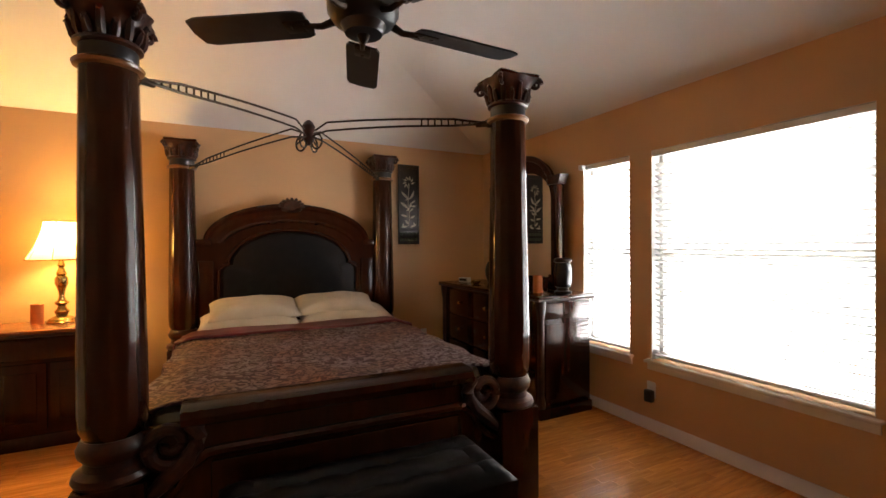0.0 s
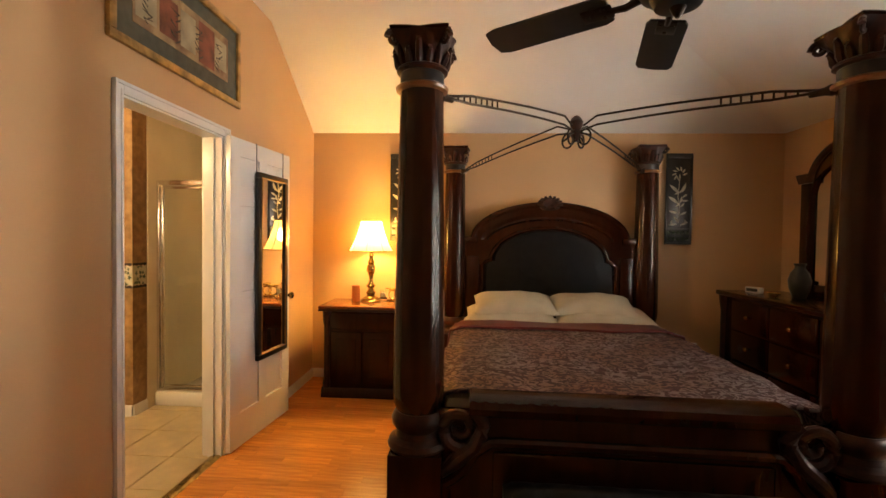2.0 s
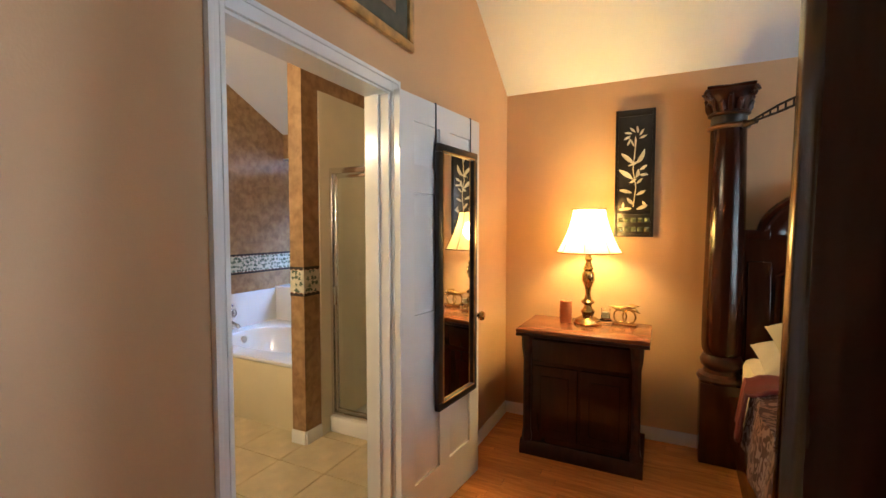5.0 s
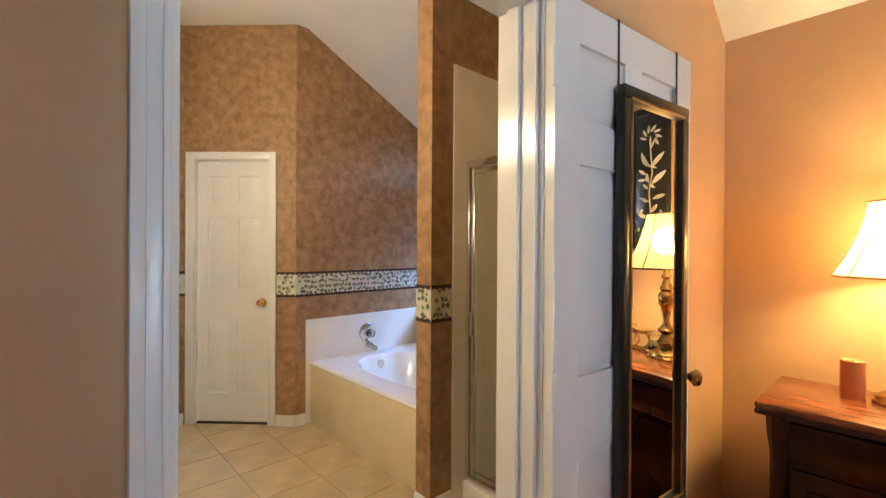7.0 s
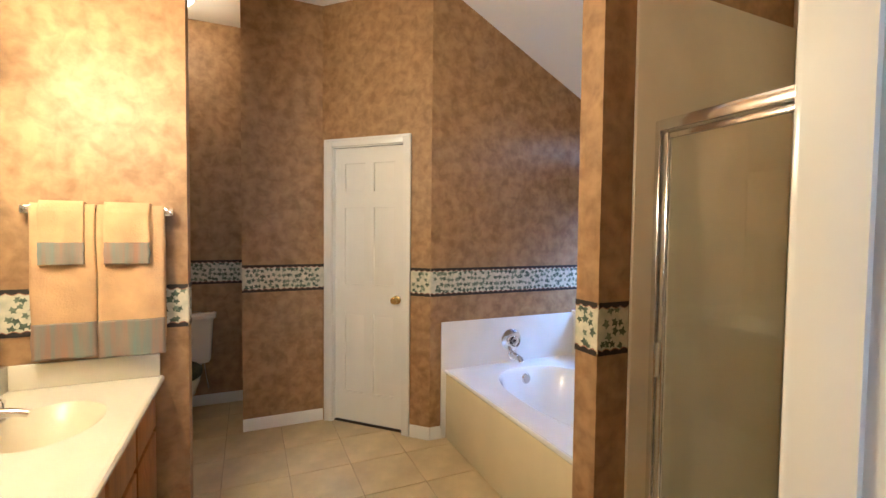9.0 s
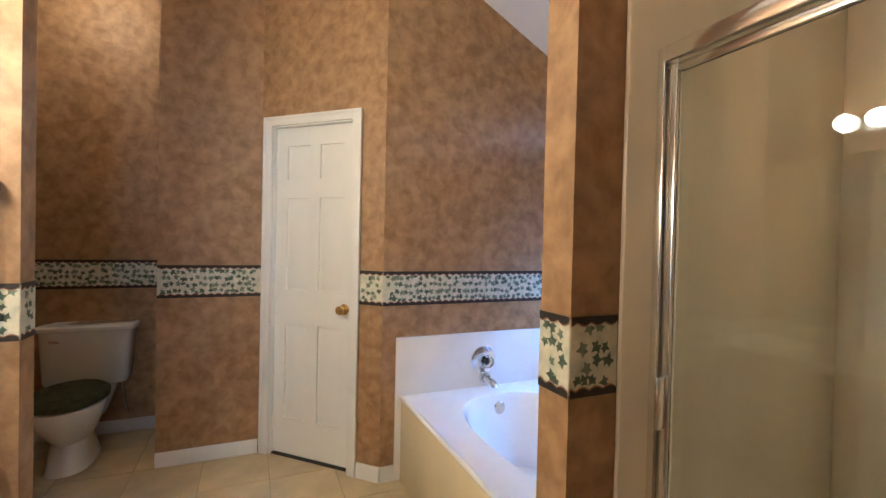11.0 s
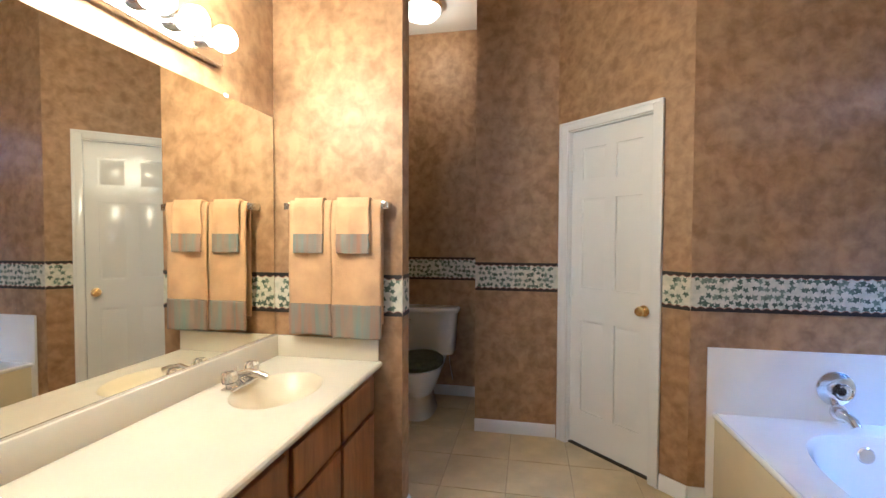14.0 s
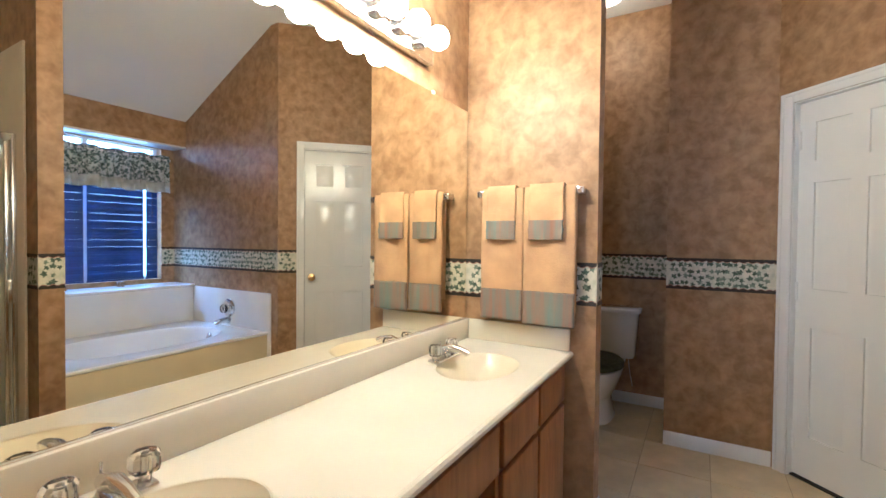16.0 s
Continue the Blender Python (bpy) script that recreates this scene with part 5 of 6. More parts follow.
my0, my1, mz0, mz1 = PY0 + fw + 0.10, PY1 - fw - 0.10, PZ0 + fw + 0.085, PZ1 - fw - 0.085
part("print", box(0.0115, 0.0135, my0, my1, mz0, mz1), ART1, pic, "faded floral print")
rp = random.Random(11)
for k in range(5):
    a = my0 + (my1 - my0) * (0.02 + 0.2 * k)
    part("print_block", box(0.0134, 0.0142, a, a + 0.12 + 0.04 * rp.random(), mz0 + 0.01 + 0.05 * rp.random(), mz1 - 0.01 - 0.05 * rp.random()), (ART2, ART3, ART2, ART3, ART2)[k], pic)
for k in range(4):
    u = my0 + (my1 - my0) * (0.12 + 0.25 * k)
    for q in range(6):
        v = mz0 + 0.03 + 0.027 * q
        bm = tube([(0.0146, u, v), (0.0146, u + rp.choice((-1, 1)) * 0.03, v + 0.018), (0.0146, u + rp.choice((-1, 1)) * 0.04, v + 0.03)], [0.003, 0.005, 0.001], 5)
        bmesh.ops.scale(bm, vec=(0.3, 1, 1), space=Matrix.Translation((-0.0146, 0, 0)), verts=bm.verts)
        part("print_stroke", bm, ART4, pic)

# hanging cushion sign, sensor, outlets
sg = thing("hanging_sign", "small cream and maroon cushion sign with tassels hung on the wall", "sign")
sy0, sy1, sz0, sz1 = -3.310, -3.102, 1.668, 1.845
bm = bmesh.new()
add_loft(bm, [[(0.004 + 0.022 * (1 - abs(2 * f - 1) ** 2.2), sy0 + 0.004 * abs(2 * f - 1), sz0 + (sz1 - sz0) * f) for f in [k / 10 for k in range(11)]] + [(0.003, sy0, sz0 + (sz1 - sz0) * f) for f in [k / 10 for k in range(10, -1, -1)]],
              [(0.004 + 0.026 * (1 - abs(2 * f - 1) ** 2.2), (sy0 + sy1) / 2, sz0 + (sz1 - sz0) * f) for f in [k / 10 for k in range(11)]] + [(0.003, (sy0 + sy1) / 2, sz0 + (sz1 - sz0) * f) for f in [k / 10 for k in range(10, -1, -1)]],
              [(0.004 + 0.022 * (1 - abs(2 * f - 1) ** 2.2), sy1, sz0 + (sz1 - sz0) * f) for f in [k / 10 for k in range(11)]] + [(0.003, sy1, sz0 + (sz1 - sz0) * f) for f in [k / 10 for k in range(10, -1, -1)]]])
part("cushion", bm, PILLOW, sg, "cream woven cushion face")
for za, zb in ((sz0 - 0.006, sz0 + 0.030), (sz1 - 0.014, sz1 + 0.004)):
    part("maroon_band", box(0.002, 0.028, sy0 - 0.002, sy1 + 0.002, za, zb, 0.006), MAROON, sg)
rw = random.Random(3)
for k in range(4):
    y = sy0 + 0.012
    while y < sy1 - 0.03:
        L = 0.012 + 0.022 * rw.random()
        part("text_bar", box(0.0285, 0.0300, y, min(y + L, sy1 - 0.01), 1.809 - k * 0.030, 1.815 - k * 0.030), ART4, sg)
        y += L + 0.008
part("cord", tube([(0.012, sy0 + 0.01, sz1), (0.010, (sy0 + sy1) / 2, sz1 + 0.11), (0.012, sy1 - 0.01, sz1)], 0.0022, 6), CREAMLINE, sg)
part("hook", lathe([(0.006, 0.0), (0.006, 0.014), (0.010, 0.018)], (0.0, (sy0 + sy1) / 2, sz1 + 0.108), 10, Matrix.Rotation(radians(90), 4, "Y")), BRASS, sg)
for y in (sy0 + 0.012, (sy0 + sy1) / 2 + 0.02, sy1 - 0.010):
    t = part("tassel", lathe([(0.003, -0.02), (0.007, -0.028), (0.006, -0.036), (0.010, -0.05), (0.013, -0.115)][::-1], (0.016, y, sz0), 12), WAX if y > -3.14 else MAROON, sg, "red and green yarn tassel")
single("wall_sensor", box(0.0005, 0.014, -3.100, -3.066, 1.698, 1.758, 0.003), PLASTIC, "small white plastic sensor on the wall", "sensor")


def outlet(m, label, plug):
    o = thing("wall_outlet", label, "outlet", "wall outlets", m)
    part("plate", box(0.0005, 0.006, -0.035, 0.035, -0.057, 0.057, 0.002), PLASTIC, o)
    for z in (-0.022, 0.022):
        part("socket", box(0.005, 0.008, -0.016, 0.016, z - 0.014, z + 0.014, 0.002), PLASTIC, o)
    if plug:
        part("adapter", box(0.008, 0.050, -0.030, 0.030, -0.085, 0.000, 0.006), BLACKPL, o, "black plug-in adapter")
    return o


outlet(pose(XE, -2.29, 0.30, 0, 0, 180), "white wall outlet with a black adapter under the windows", True)
outlet(pose(3.71, 0.0, 0.38, 0, 0, -90), "white wall outlet on the wall beside the bed", False)

# mirror hung over the open door
dmir = thing("door_mirror", "tall black and gold framed mirror hung over the open door", "mirror", "", door_1.matrix_basis.copy())
sa, sb, za, zb = 0.262, 0.655, 0.52, 1.83
bm = bmesh.new()
fw = 0.040
for a, b, c, d in ((sa, sb, za, za + fw), (sa, sb, zb - fw, zb), (sa, sa + fw, za + fw, zb - fw), (sb - fw, sb, za + fw, zb - fw)):
    add_box(bm, a, b, -0.034, -0.004, c, d, 0.006)
part("frame", bm, BLACKFRAME, dmir, "glossy black frame")
bm = bmesh.new()
q = fw
for a, b, c, d in ((sa + q - 0.007, sb - q + 0.007, za + q - 0.007, za + q), (sa + q - 0.007, sb - q + 0.007, zb - q, zb - q + 0.007), (sa + q - 0.007, sa + q, za + q, zb - q), (sb - q, sb - q + 0.007, za + q, zb - q)):
    add_box(bm, a, b, -0.038, -0.030, c, d, 0.003)
part("gold_fillet", bm, GILT, dmir, "gold inner edge")
part("mirror_glass", box(sa + fw - 0.002, sb - fw + 0.002, -0.020, -0.014, za + fw - 0.002, zb - fw + 0.002), MIRROR, dmir, "silvered mirror glass")
for s in (sa + 0.015, sb - 0.03):
    bm = bmesh.new()
    add_box(bm, s, s + 0.007, -0.004, -0.001, zb - 0.02, 2.022)
    add_box(bm, s, s + 0.007, -0.001, 0.036, 2.019, 2.022)
    part("strap", bm, BLACKPL, dmir)

# ---- bathroom: vanity wall ----
VZ = 0.775
van = thing("vanity_cabinet", "golden oak vanity cabinet with drawers, doors and a knee space", "cabinet")
YF = -2.635
for xa, xb in ((-2.095, -1.335), (-0.70, -0.125)):
    bm = bmesh.new()
    add_box(bm, xa, xb, -3.135, YF - 0.012, 0.09, 0.62)
    add_box(bm, xa, xb, -3.13, YF - 0.07, 0.0, 0.09)
    part("body", bm, OAK, van)
part("knee_back", box(-1.335, -0.70, -3.135, -3.11, 0.0, 0.742), OAK, van)
ff = bmesh.new()
for a, b, c, d in ((-2.095, -2.065, 0.09, 0.742), (-1.735, -1.700, 0.09, 0.742), (-1.365, -1.335, 0.0, 0.742), (-0.70, -0.67, 0.0, 0.742), (-0.155, -0.125, 0.09, 0.742)):
    add_box(ff, a, b, YF - 0.012, YF, c, d, 0.002)
for a, b in ((-2.065, -1.735), (-1.700, -1.365), (-1.335, -0.70), (-0.67, -0.155)):
    add_box(ff, a, b, YF - 0.012, YF, 0.712, 0.742, 0.002)
part("face_frame", ff, OAK, van)


def oak_front(a, b, c, d, name):
    p = part(name, box(a, b, YF + 0.001, YF + 0.018, c, d, 0.005), OAK, van)
    if name == "cabinet_door":
        bm = bmesh.new()
        g = 0.055
        add_loft(bm, [[(a + g, YF + 0.0175, c + g), (b - g, YF + 0.0175, c + g), (b - g, YF + 0.0175, d - g), (a + g, YF + 0.0175, d - g)],
                      [(a + g + 0.004, YF + 0.011, c + g + 0.004), (b - g - 0.004, YF + 0.011, c + g + 0.004), (b - g - 0.004, YF + 0.011, d - g - 0.004), (a + g + 0.004, YF + 0.011, d - g - 0.004)]])
        bm2 = bmesh.new()
        add_loft(bm2, [[(a + g, YF + 0.0185, c + g), (b - g, YF + 0.0185, c + g), (b - g, YF + 0.0185, d - g), (a + g, YF + 0.0185, d - g)],
                       [(a + g + 0.03, YF + 0.024, c + g + 0.03), (b - g - 0.03, YF + 0.024, c + g + 0.03), (b - g - 0.03, YF + 0.024, d - g - 0.03), (a + g + 0.03, YF + 0.024, d - g - 0.03)]])
        part("raised_panel", bm2, OAK, p)
        bm.free()
        part("hinge", box(b - 0.006, b + 0.008, YF + 0.004, YF + 0.020, c + 0.06, c + 0.11, 0.002), BRASS, p)
    return p


for a, b in ((-2.075, -1.730), (-1.705, -1.358)):
    oak_front(a, b, 0.555, 0.708, "drawer")
    oak_front(a, b, 0.10, 0.535, "cabinet_door")
oak_front(-1.325, -0.71, 0.555, 0.708, "drawer")
oak_front(-0.665, -0.41, 0.10, 0.535, "cabinet_door")
oak_front(-0.405, -0.155, 0.10, 0.535, "cabinet_door")
oak_front(-0.665, -0.155, 0.555, 0.708, "drawer")

# moulded counter with two bowls: a plate with holes, bowls lofted into them
ct = thing("countertop", "cream cultured marble vanity top with two moulded bowls", "countertop")
SINKS = ((-1.66, -2.855), (-0.45, -2.87))
SRX, SRY = 0.205, 0.155
bm = bmesh.new()
x0, x1, y0, y1 = -2.095, -0.125, -3.135, -2.600
xs = [x0, -1.66 - 0.26, -1.66 + 0.26, -0.45 - 0.26, -0.45 + 0.26, x1]
for k in (0, 2, 4):
    add_box(bm, xs[k], xs[k + 1], y0, y1, 0.745, VZ)
for sx, sy in SINKS:
    n = 48
    inner = oval(sx, sy, VZ, SRX, SRY, n)
    outer = []
    for px, py, _ in inner:
        dx, dy = px - sx, py - sy
        k = min(0.26 / abs(dx) if abs(dx) > 1e-6 else 1e9, ((y1 - sy) if dy > 0 else (sy - y0)) / abs(dy) if abs(dy) > 1e-6 else 1e9)
        outer.append((sx + dx * k, sy + dy * k, VZ))
    vi, vo = [bm.verts.new(p) for p in inner], [bm.verts.new(p) for p in outer]
    for i in range(n):
        bm.faces.new((vi[i], vi[(i + 1) % n], vo[(i + 1) % n], vo[i]))
    add_box(bm, sx - 0.26, sx + 0.26, y1 - 0.02, y1, 0.745, VZ - 0.001)
    for cxx, cyy in ((sx - 0.26, y0), (sx + 0.26, y0), (sx - 0.26, y1), (sx + 0.26, y1)):
        near = sorted(range(n), key=lambda i: (outer[i][0] - cxx) ** 2 + (outer[i][1] - cyy) ** 2)[:2]
        c = bm.verts.new((cxx, cyy, VZ))
        bm.faces.new((vo[near[0]], vo[near[1]], c))
bmesh.ops.remove_doubles(bm, verts=bm.verts, dist=0.0002)
part("slab", bm, CREAM, ct)
part("front_edge", tube([(x0, y1, 0.760), (x1, y1, 0.760)], 0.0155, 10), CREAM, ct)
for sx, sy in SINKS:
    bm = bmesh.new()
    add_loft(bm, [oval(sx, sy, VZ + 0.0005, SRX + 0.004, SRY + 0.004, 48), oval(sx, sy, VZ - 0.006, SRX - 0.004, SRY - 0.004, 48), oval(sx, sy, VZ - 0.035, SRX - 0.03, SRY - 0.03, 48), oval(sx, sy, VZ - 0.07, SRX - 0.07, SRY - 0.06, 48), oval(sx, sy, VZ - 0.095, 0.07, 0.05, 48), oval(sx, sy, VZ - 0.10, 0.02, 0.02, 48)], cap=False)
    bw = part("bowl", bm, material("tan_moulded_bowl", (0.76, 0.67, 0.48), 0.25, var=0.03), ct, "tan moulded wash bowl")
    part("drain", lathe([(0.024, VZ - 0.101), (0.024, VZ - 0.095), (0.018, VZ - 0.093), (0.004, VZ - 0.094)], (sx, sy, 0), 20), CHROME, bw)
part("backsplash", box(x0, x1, -3.135, -3.115, VZ, 0.877, 0.005), CREAM, ct)
part("side_splash", box(x0, x0 + 0.018, -3.114, y1, VZ, 0.877, 0.005), CREAM, ct)


def faucet(x, y):
    f = thing("faucet", "chrome two-handle bathroom faucet with clear acrylic knobs", "faucet", "vanity faucets", pose(x, y, VZ + 0.0005))
    part("base_plate", box(-0.085, 0.085, -0.026, 0.026, 0, 0.014, 0.006), CHROME, f)
    bm = bmesh.new()
    add_tube(bm, [(0, 0, 0.014), (0, 0.005, 0.045), (0, 0.04, 0.056), (0, 0.085, 0.050), (0, 0.115, 0.040)], [0.020, 0.020, 0.016, 0.013, 0.012], 12)
    part("spout", bm, CHROME, f)
    part("lift_rod", tube([(0, -0.018, 0.014), (0, -0.018, 0.075)], 0.003, 8), CHROME, f)
    for s in (-1, 1):
        k = part("knob", lathe([(0.012, 0.014), (0.013, 0.028), (0.026, 0.034), (0.030, 0.046), (0.029, 0.066), (0.022, 0.074), (0.006, 0.075)], (s * 0.068, 0, 0), 14, flute=0.10, nflute=7), CRYSTAL, f, "clear faceted acrylic knob")
        part("stem", lathe([(0.007, 0.014), (0.007, 0.062)], (s * 0.068, 0, 0), 10), CHROME, k)
    return f


faucet(-1.66, -3.015)
faucet(-0.46, -3.045)
vm = thing("vanity_mirror", "large frameless wall mirror above the vanity", "mirror")
part("mirror_glass", box(-2.085, -0.135, -3.1385, -3.133, 0.880, 1.93), AGED_MIRROR, vm, "slightly yellowed mirror glass")
bm = bmesh.new()
add_box(bm, -2.085, -0.135, -3.1385, -3.131, 0.8775, 0.882)
part("bottom_channel", bm, CHROME, vm)
for x in (-1.75, -0.60):
    part("clip", box(x - 0.01, x + 0.01, -3.139, -3.129, 1.925, 1.940, 0.002), PLASTIC, vm)
lb = thing("vanity_light_bar", "chrome light bar with lit round bulbs over the mirror", "light fixture")
part("bar", box(-1.69, -0.898, -3.139, -3.095, 2.020, 2.130, 0.006), CHROME, lb, "polished chrome bar")
for i in range(5):
    x = -1.58 + 0.143 * i
    part("socket", lathe([(0.030, 0.0), (0.030, 0.022), (0.024, 0.030)], (x, -3.095, 2.075), 18, Matrix.Rotation(radians(-90), 4, "X")), CHROME, lb)
    part("bulb", lathe([(0.014, 0.030), (0.020, 0.04), (0.040, 0.062), (0.047, 0.085), (0.040, 0.112), (0.018, 0.128), (0.004, 0.131)], (x, -3.095, 2.075), 20, Matrix.Rotation(radians(-90), 4, "X")), BULB, lb, "lit frosted globe bulb")

# towel bar and towels on the stub wall
tb = thing("towel_bar", "chrome towel bar on the papered stub wall", "towel bar")
for y in (-3.035, -2.555):
    part("bracket", box(-2.0995, -2.035, y - 0.017, y + 0.017, 1.483, 1.517, 0.005), CHROME, tb)
part("bar", tube([(-2.05, -3.035, 1.50), (-2.05, -2.555, 1.50)], 0.008, 12), CHROME, tb)


def towel(name, ya, yb, zbot, off, band, label, seed):
    t = thing(name, label, "towel", "towels on the bar")
    def sheet(za, zb, extra, mat, pname, lab=""):
        bm = bmesh.new()
        n, mrow = 16, 18
        rows = []
        for j in range(mrow + 1):
            f = j / mrow
            row = []
            for i in range(n + 1):
                u = i / n
                y = ya + (yb - ya) * u
                fold = 0.006 * math.sin(u * 9 + seed) + 0.004 * noise.noise(Vector((u * 3, f * 2, seed)))
                z = za + (zb - za) * f
                bulge = 0.012 * math.exp(-((z - 1.50) / 0.03) ** 2)
                row.append(bm.verts.new((-2.05 + off + fold * min(1, (1.515 - z) * 8) + extra, y + 0.004 * noise.noise(Vector((f * 3, seed, u))), z)))
            rows.append(row)
        for a, b in zip(rows, rows[1:]):
            for i in range(n):
                bm.faces.new((a[i], a[i + 1], b[i + 1], b[i]))
        if pname == "cloth":
            prev = rows[-1]
            for x, z in ((-2.05 + off * 0.5, 1.512 + off * 0.7), (-2.05 - off * 0.6, 1.511 + off * 0.5), (-2.05 - off, 1.498), (-2.05 - off, zbot + 0.06)):
                cur = [bm.verts.new((x, p.co.y, z)) for p in prev]
                for i in range(n):
                    bm.faces.new((prev[i], prev[i + 1], cur[i + 1], cur[i]))
                prev = cur
        ob = part(pname, bm, mat, t, lab)
        s = ob.modifiers.new("thickness", "SOLIDIFY")
        s.thickness, s.offset = 0.006, 0
        return ob
    sheet(zbot, 1.50, 0.0, TOWEL, "cloth")
    sheet(zbot - 0.004, zbot + band, 0.005, TRIMCLOTH, "trim", "striped grey, green and tan woven trim")
    return t


towel("bath_towel", -3.02, -2.81, 0.905, 0.016, 0.14, "apricot bath towel with a striped woven trim", 1)
towel("bath_towel", -2.805, -2.57, 0.895, 0.016, 0.15, "apricot bath towel with a striped woven trim", 2)
towel("hand_towel", -2.99, -2.845, 1.285, 0.032, 0.085, "apricot hand towel with a striped trim over a bath towel", 3)
towel("hand_towel", -2.78, -2.62, 1.285, 0.032, 0.085, "apricot hand towel with a striped trim over a bath towel", 4)

# toilet
wc = thing("toilet", "white two-piece toilet with a moss green seat cover in the alcove", "toilet", "", pose(XB + 0.005, -2.735, 0, 0, 0, 0))
bm = bmesh.new()
add_loft(bm, [oval(0.105, 0, 0.395, 0.085, 0.215, 40, 6), oval(0.105, 0, 0.42, 0.095, 0.225, 40, 6), oval(0.105, 0, 0.735, 0.100, 0.245, 40, 6)])
part("tank", bm, PORCELAIN, wc)
bm = bmesh.new()
add_loft(bm, [oval(0.107, 0, 0.735, 0.107, 0.255, 40, 6), oval(0.107, 0, 0.742, 0.112, 0.262, 40, 6), oval(0.107, 0, 0.762, 0.112, 0.262, 40, 6), oval(0.107, 0, 0.772, 0.100, 0.250, 40, 6)])
part("tank_lid", bm, PORCELAIN, wc)
part("flush_lever", tube([(0.20, -0.17, 0.685), (0.222, -0.17, 0.685), (0.226, -0.12, 0.680)], [0.010, 0.008, 0.006], 8), CHROME, wc)
bm = bmesh.new()
add_loft(bm, [oval(0.36, 0, 0.0, 0.225, 0.115, 40, 2.6), oval(0.36, 0, 0.03, 0.215, 0.105, 40, 2.6), oval(0.38, 0, 0.16, 0.17, 0.095, 40), oval(0.43, 0, 0.26, 0.215, 0.145, 40), oval(0.455, 0, 0.35, 0.245, 0.178, 40), oval(0.455, 0, 0.385, 0.250, 0.184, 40), oval(0.455, 0, 0.392, 0.235, 0.172, 40)])
add_loft(bm, [oval(0.13, 0, 0.20, 0.12, 0.10, 32, 3), oval(0.13, 0, 0.392, 0.125, 0.17, 32, 4)])
part("bowl", bm, PORCELAIN, wc)
bm = bmesh.new()
add_loft(bm, [oval(0.455, 0, 0.393, 0.245, 0.18, 40), oval(0.455, 0, 0.398, 0.256, 0.190, 40), oval(0.455, 0, 0.425, 0.258, 0.192, 40), oval(0.455, 0, 0.442, 0.235, 0.170, 40), oval(0.455, 0, 0.446, 0.12, 0.09, 40)])
part("seat_cover", bm, SEAT, wc, "moss green fabric seat cover")
part("supply_line", tube([(0.01, 0.20, 0.16), (0.06, 0.20, 0.16), (0.08, 0.19, 0.25), (0.08, 0.17, 0.39)], 0.007, 8), CHROME, wc)

# tub with apron, deck and surround
TX0, TX1, TY0, TY1, TZ = XT + 0.016, -1.13, -1.0, 0.10, 0.475
tub = thing("bathtub", "white oval garden bathtub with a cream apron under the window", "bathtub")
bm = bmesh.new()
n = 64
cx, cy = (TX0 + TX1) / 2 + 0.02, -0.47
ring0 = []
for px, py, _ in oval(cx, cy, 0, 0.58, 0.36, n, 2.6):
    dx, dy = px - cx, py - cy
    k = min((TX1 - cx) / dx if dx > 1e-6 else 1e9, (TX0 - cx) / dx if dx < -1e-6 else 1e9, (TY1 - cy) / dy if dy > 1e-6 else 1e9, (TY0 - cy) / dy if dy < -1e-6 else 1e9)
    ring0.append((cx + dx * k, cy + dy * k, TZ))
rings = [ring0, oval(cx, cy, TZ + 0.006, 0.60, 0.385, n, 2.6), oval(cx, cy, TZ + 0.004, 0.575, 0.36, n, 2.6), oval(cx, cy, TZ - 0.02, 0.555, 0.34, n, 2.6), oval(cx, cy, 0.20, 0.50, 0.29, n, 2.5), oval(cx, cy, 0.10, 0.45, 0.25, n, 2.4), oval(cx, cy, 0.08, 0.30, 0.16, n, 2.2)]
add_loft(bm, rings, cap=False)
bm.verts.ensure_lookup_table()
bm.faces.new([bm.verts[len(bm.verts) - n + i] for i in range(n)])
part("basin", bm, MARBLE, tub, "glossy white oval basin and rim")
part("rim_edge", tube([(TX0, TY0 + 0.006, TZ - 0.008), (TX1, TY0 + 0.006, TZ - 0.008)], 0.014, 10), MARBLE, tub)
part("overflow_plate", lathe([(0.036, 0.0), (0.036, 0.006), (0.030, 0.012), (0.004, 0.014)], (cx - 0.548, -0.46, 0.405), 24, Matrix.Rotation(radians(84), 4, "Y")), CHROME, tub, "round chrome overflow plate")
part("apron", box(TX0, TX1, TY0 + 0.004, TY0 + 0.035, 0.0, TZ - 0.012, 0.004), APRON, tub, "smooth cream apron panel")
part("overflow_plate", lathe([(0.036, 0.0), (0.036, 0.006), (0.030, 0.011), (0.006, 0.012)], (cx - 0.545, -0.46, 0.345), 24, Matrix.Rotation(radians(90 - 12), 4, "Y")), CHROME, tub)
part("drain", lathe([(0.032, 0.079), (0.032, 0.085), (0.020, 0.090), (0.004, 0.090)], (cx - 0.33, -0.46, 0), 22), CHROME, tub)
vl = thing("tub_valve", "round chrome tub valve with a clear knob on the surround", "valve", "", pose(XT + 0.017, -0.475, 0.640, 0, 90, 0))
part("escutcheon", lathe([(0.082, 0.0), (0.082, 0.006), (0.070, 0.014), (0.030, 0.018), (0.024, 0.03)], seg=36), CHROME, vl)
part("knob", lathe([(0.020, 0.03), (0.036, 0.036), (0.040, 0.05), (0.036, 0.072), (0.010, 0.078)], seg=16, flute=0.08, nflute=8), CRYSTAL, vl, "clear acrylic knob")
sp = thing("tub_spout", "chrome tub spout on the surround", "spout")
part("spout_body", tube([(XT + 0.017, -0.46, 0.53), (XT + 0.07, -0.46, 0.53), (XT + 0.12, -0.46, 0.520), (XT + 0.145, -0.46, 0.500)], [0.024, 0.025, 0.023, 0.018], 14), CHROME, sp)
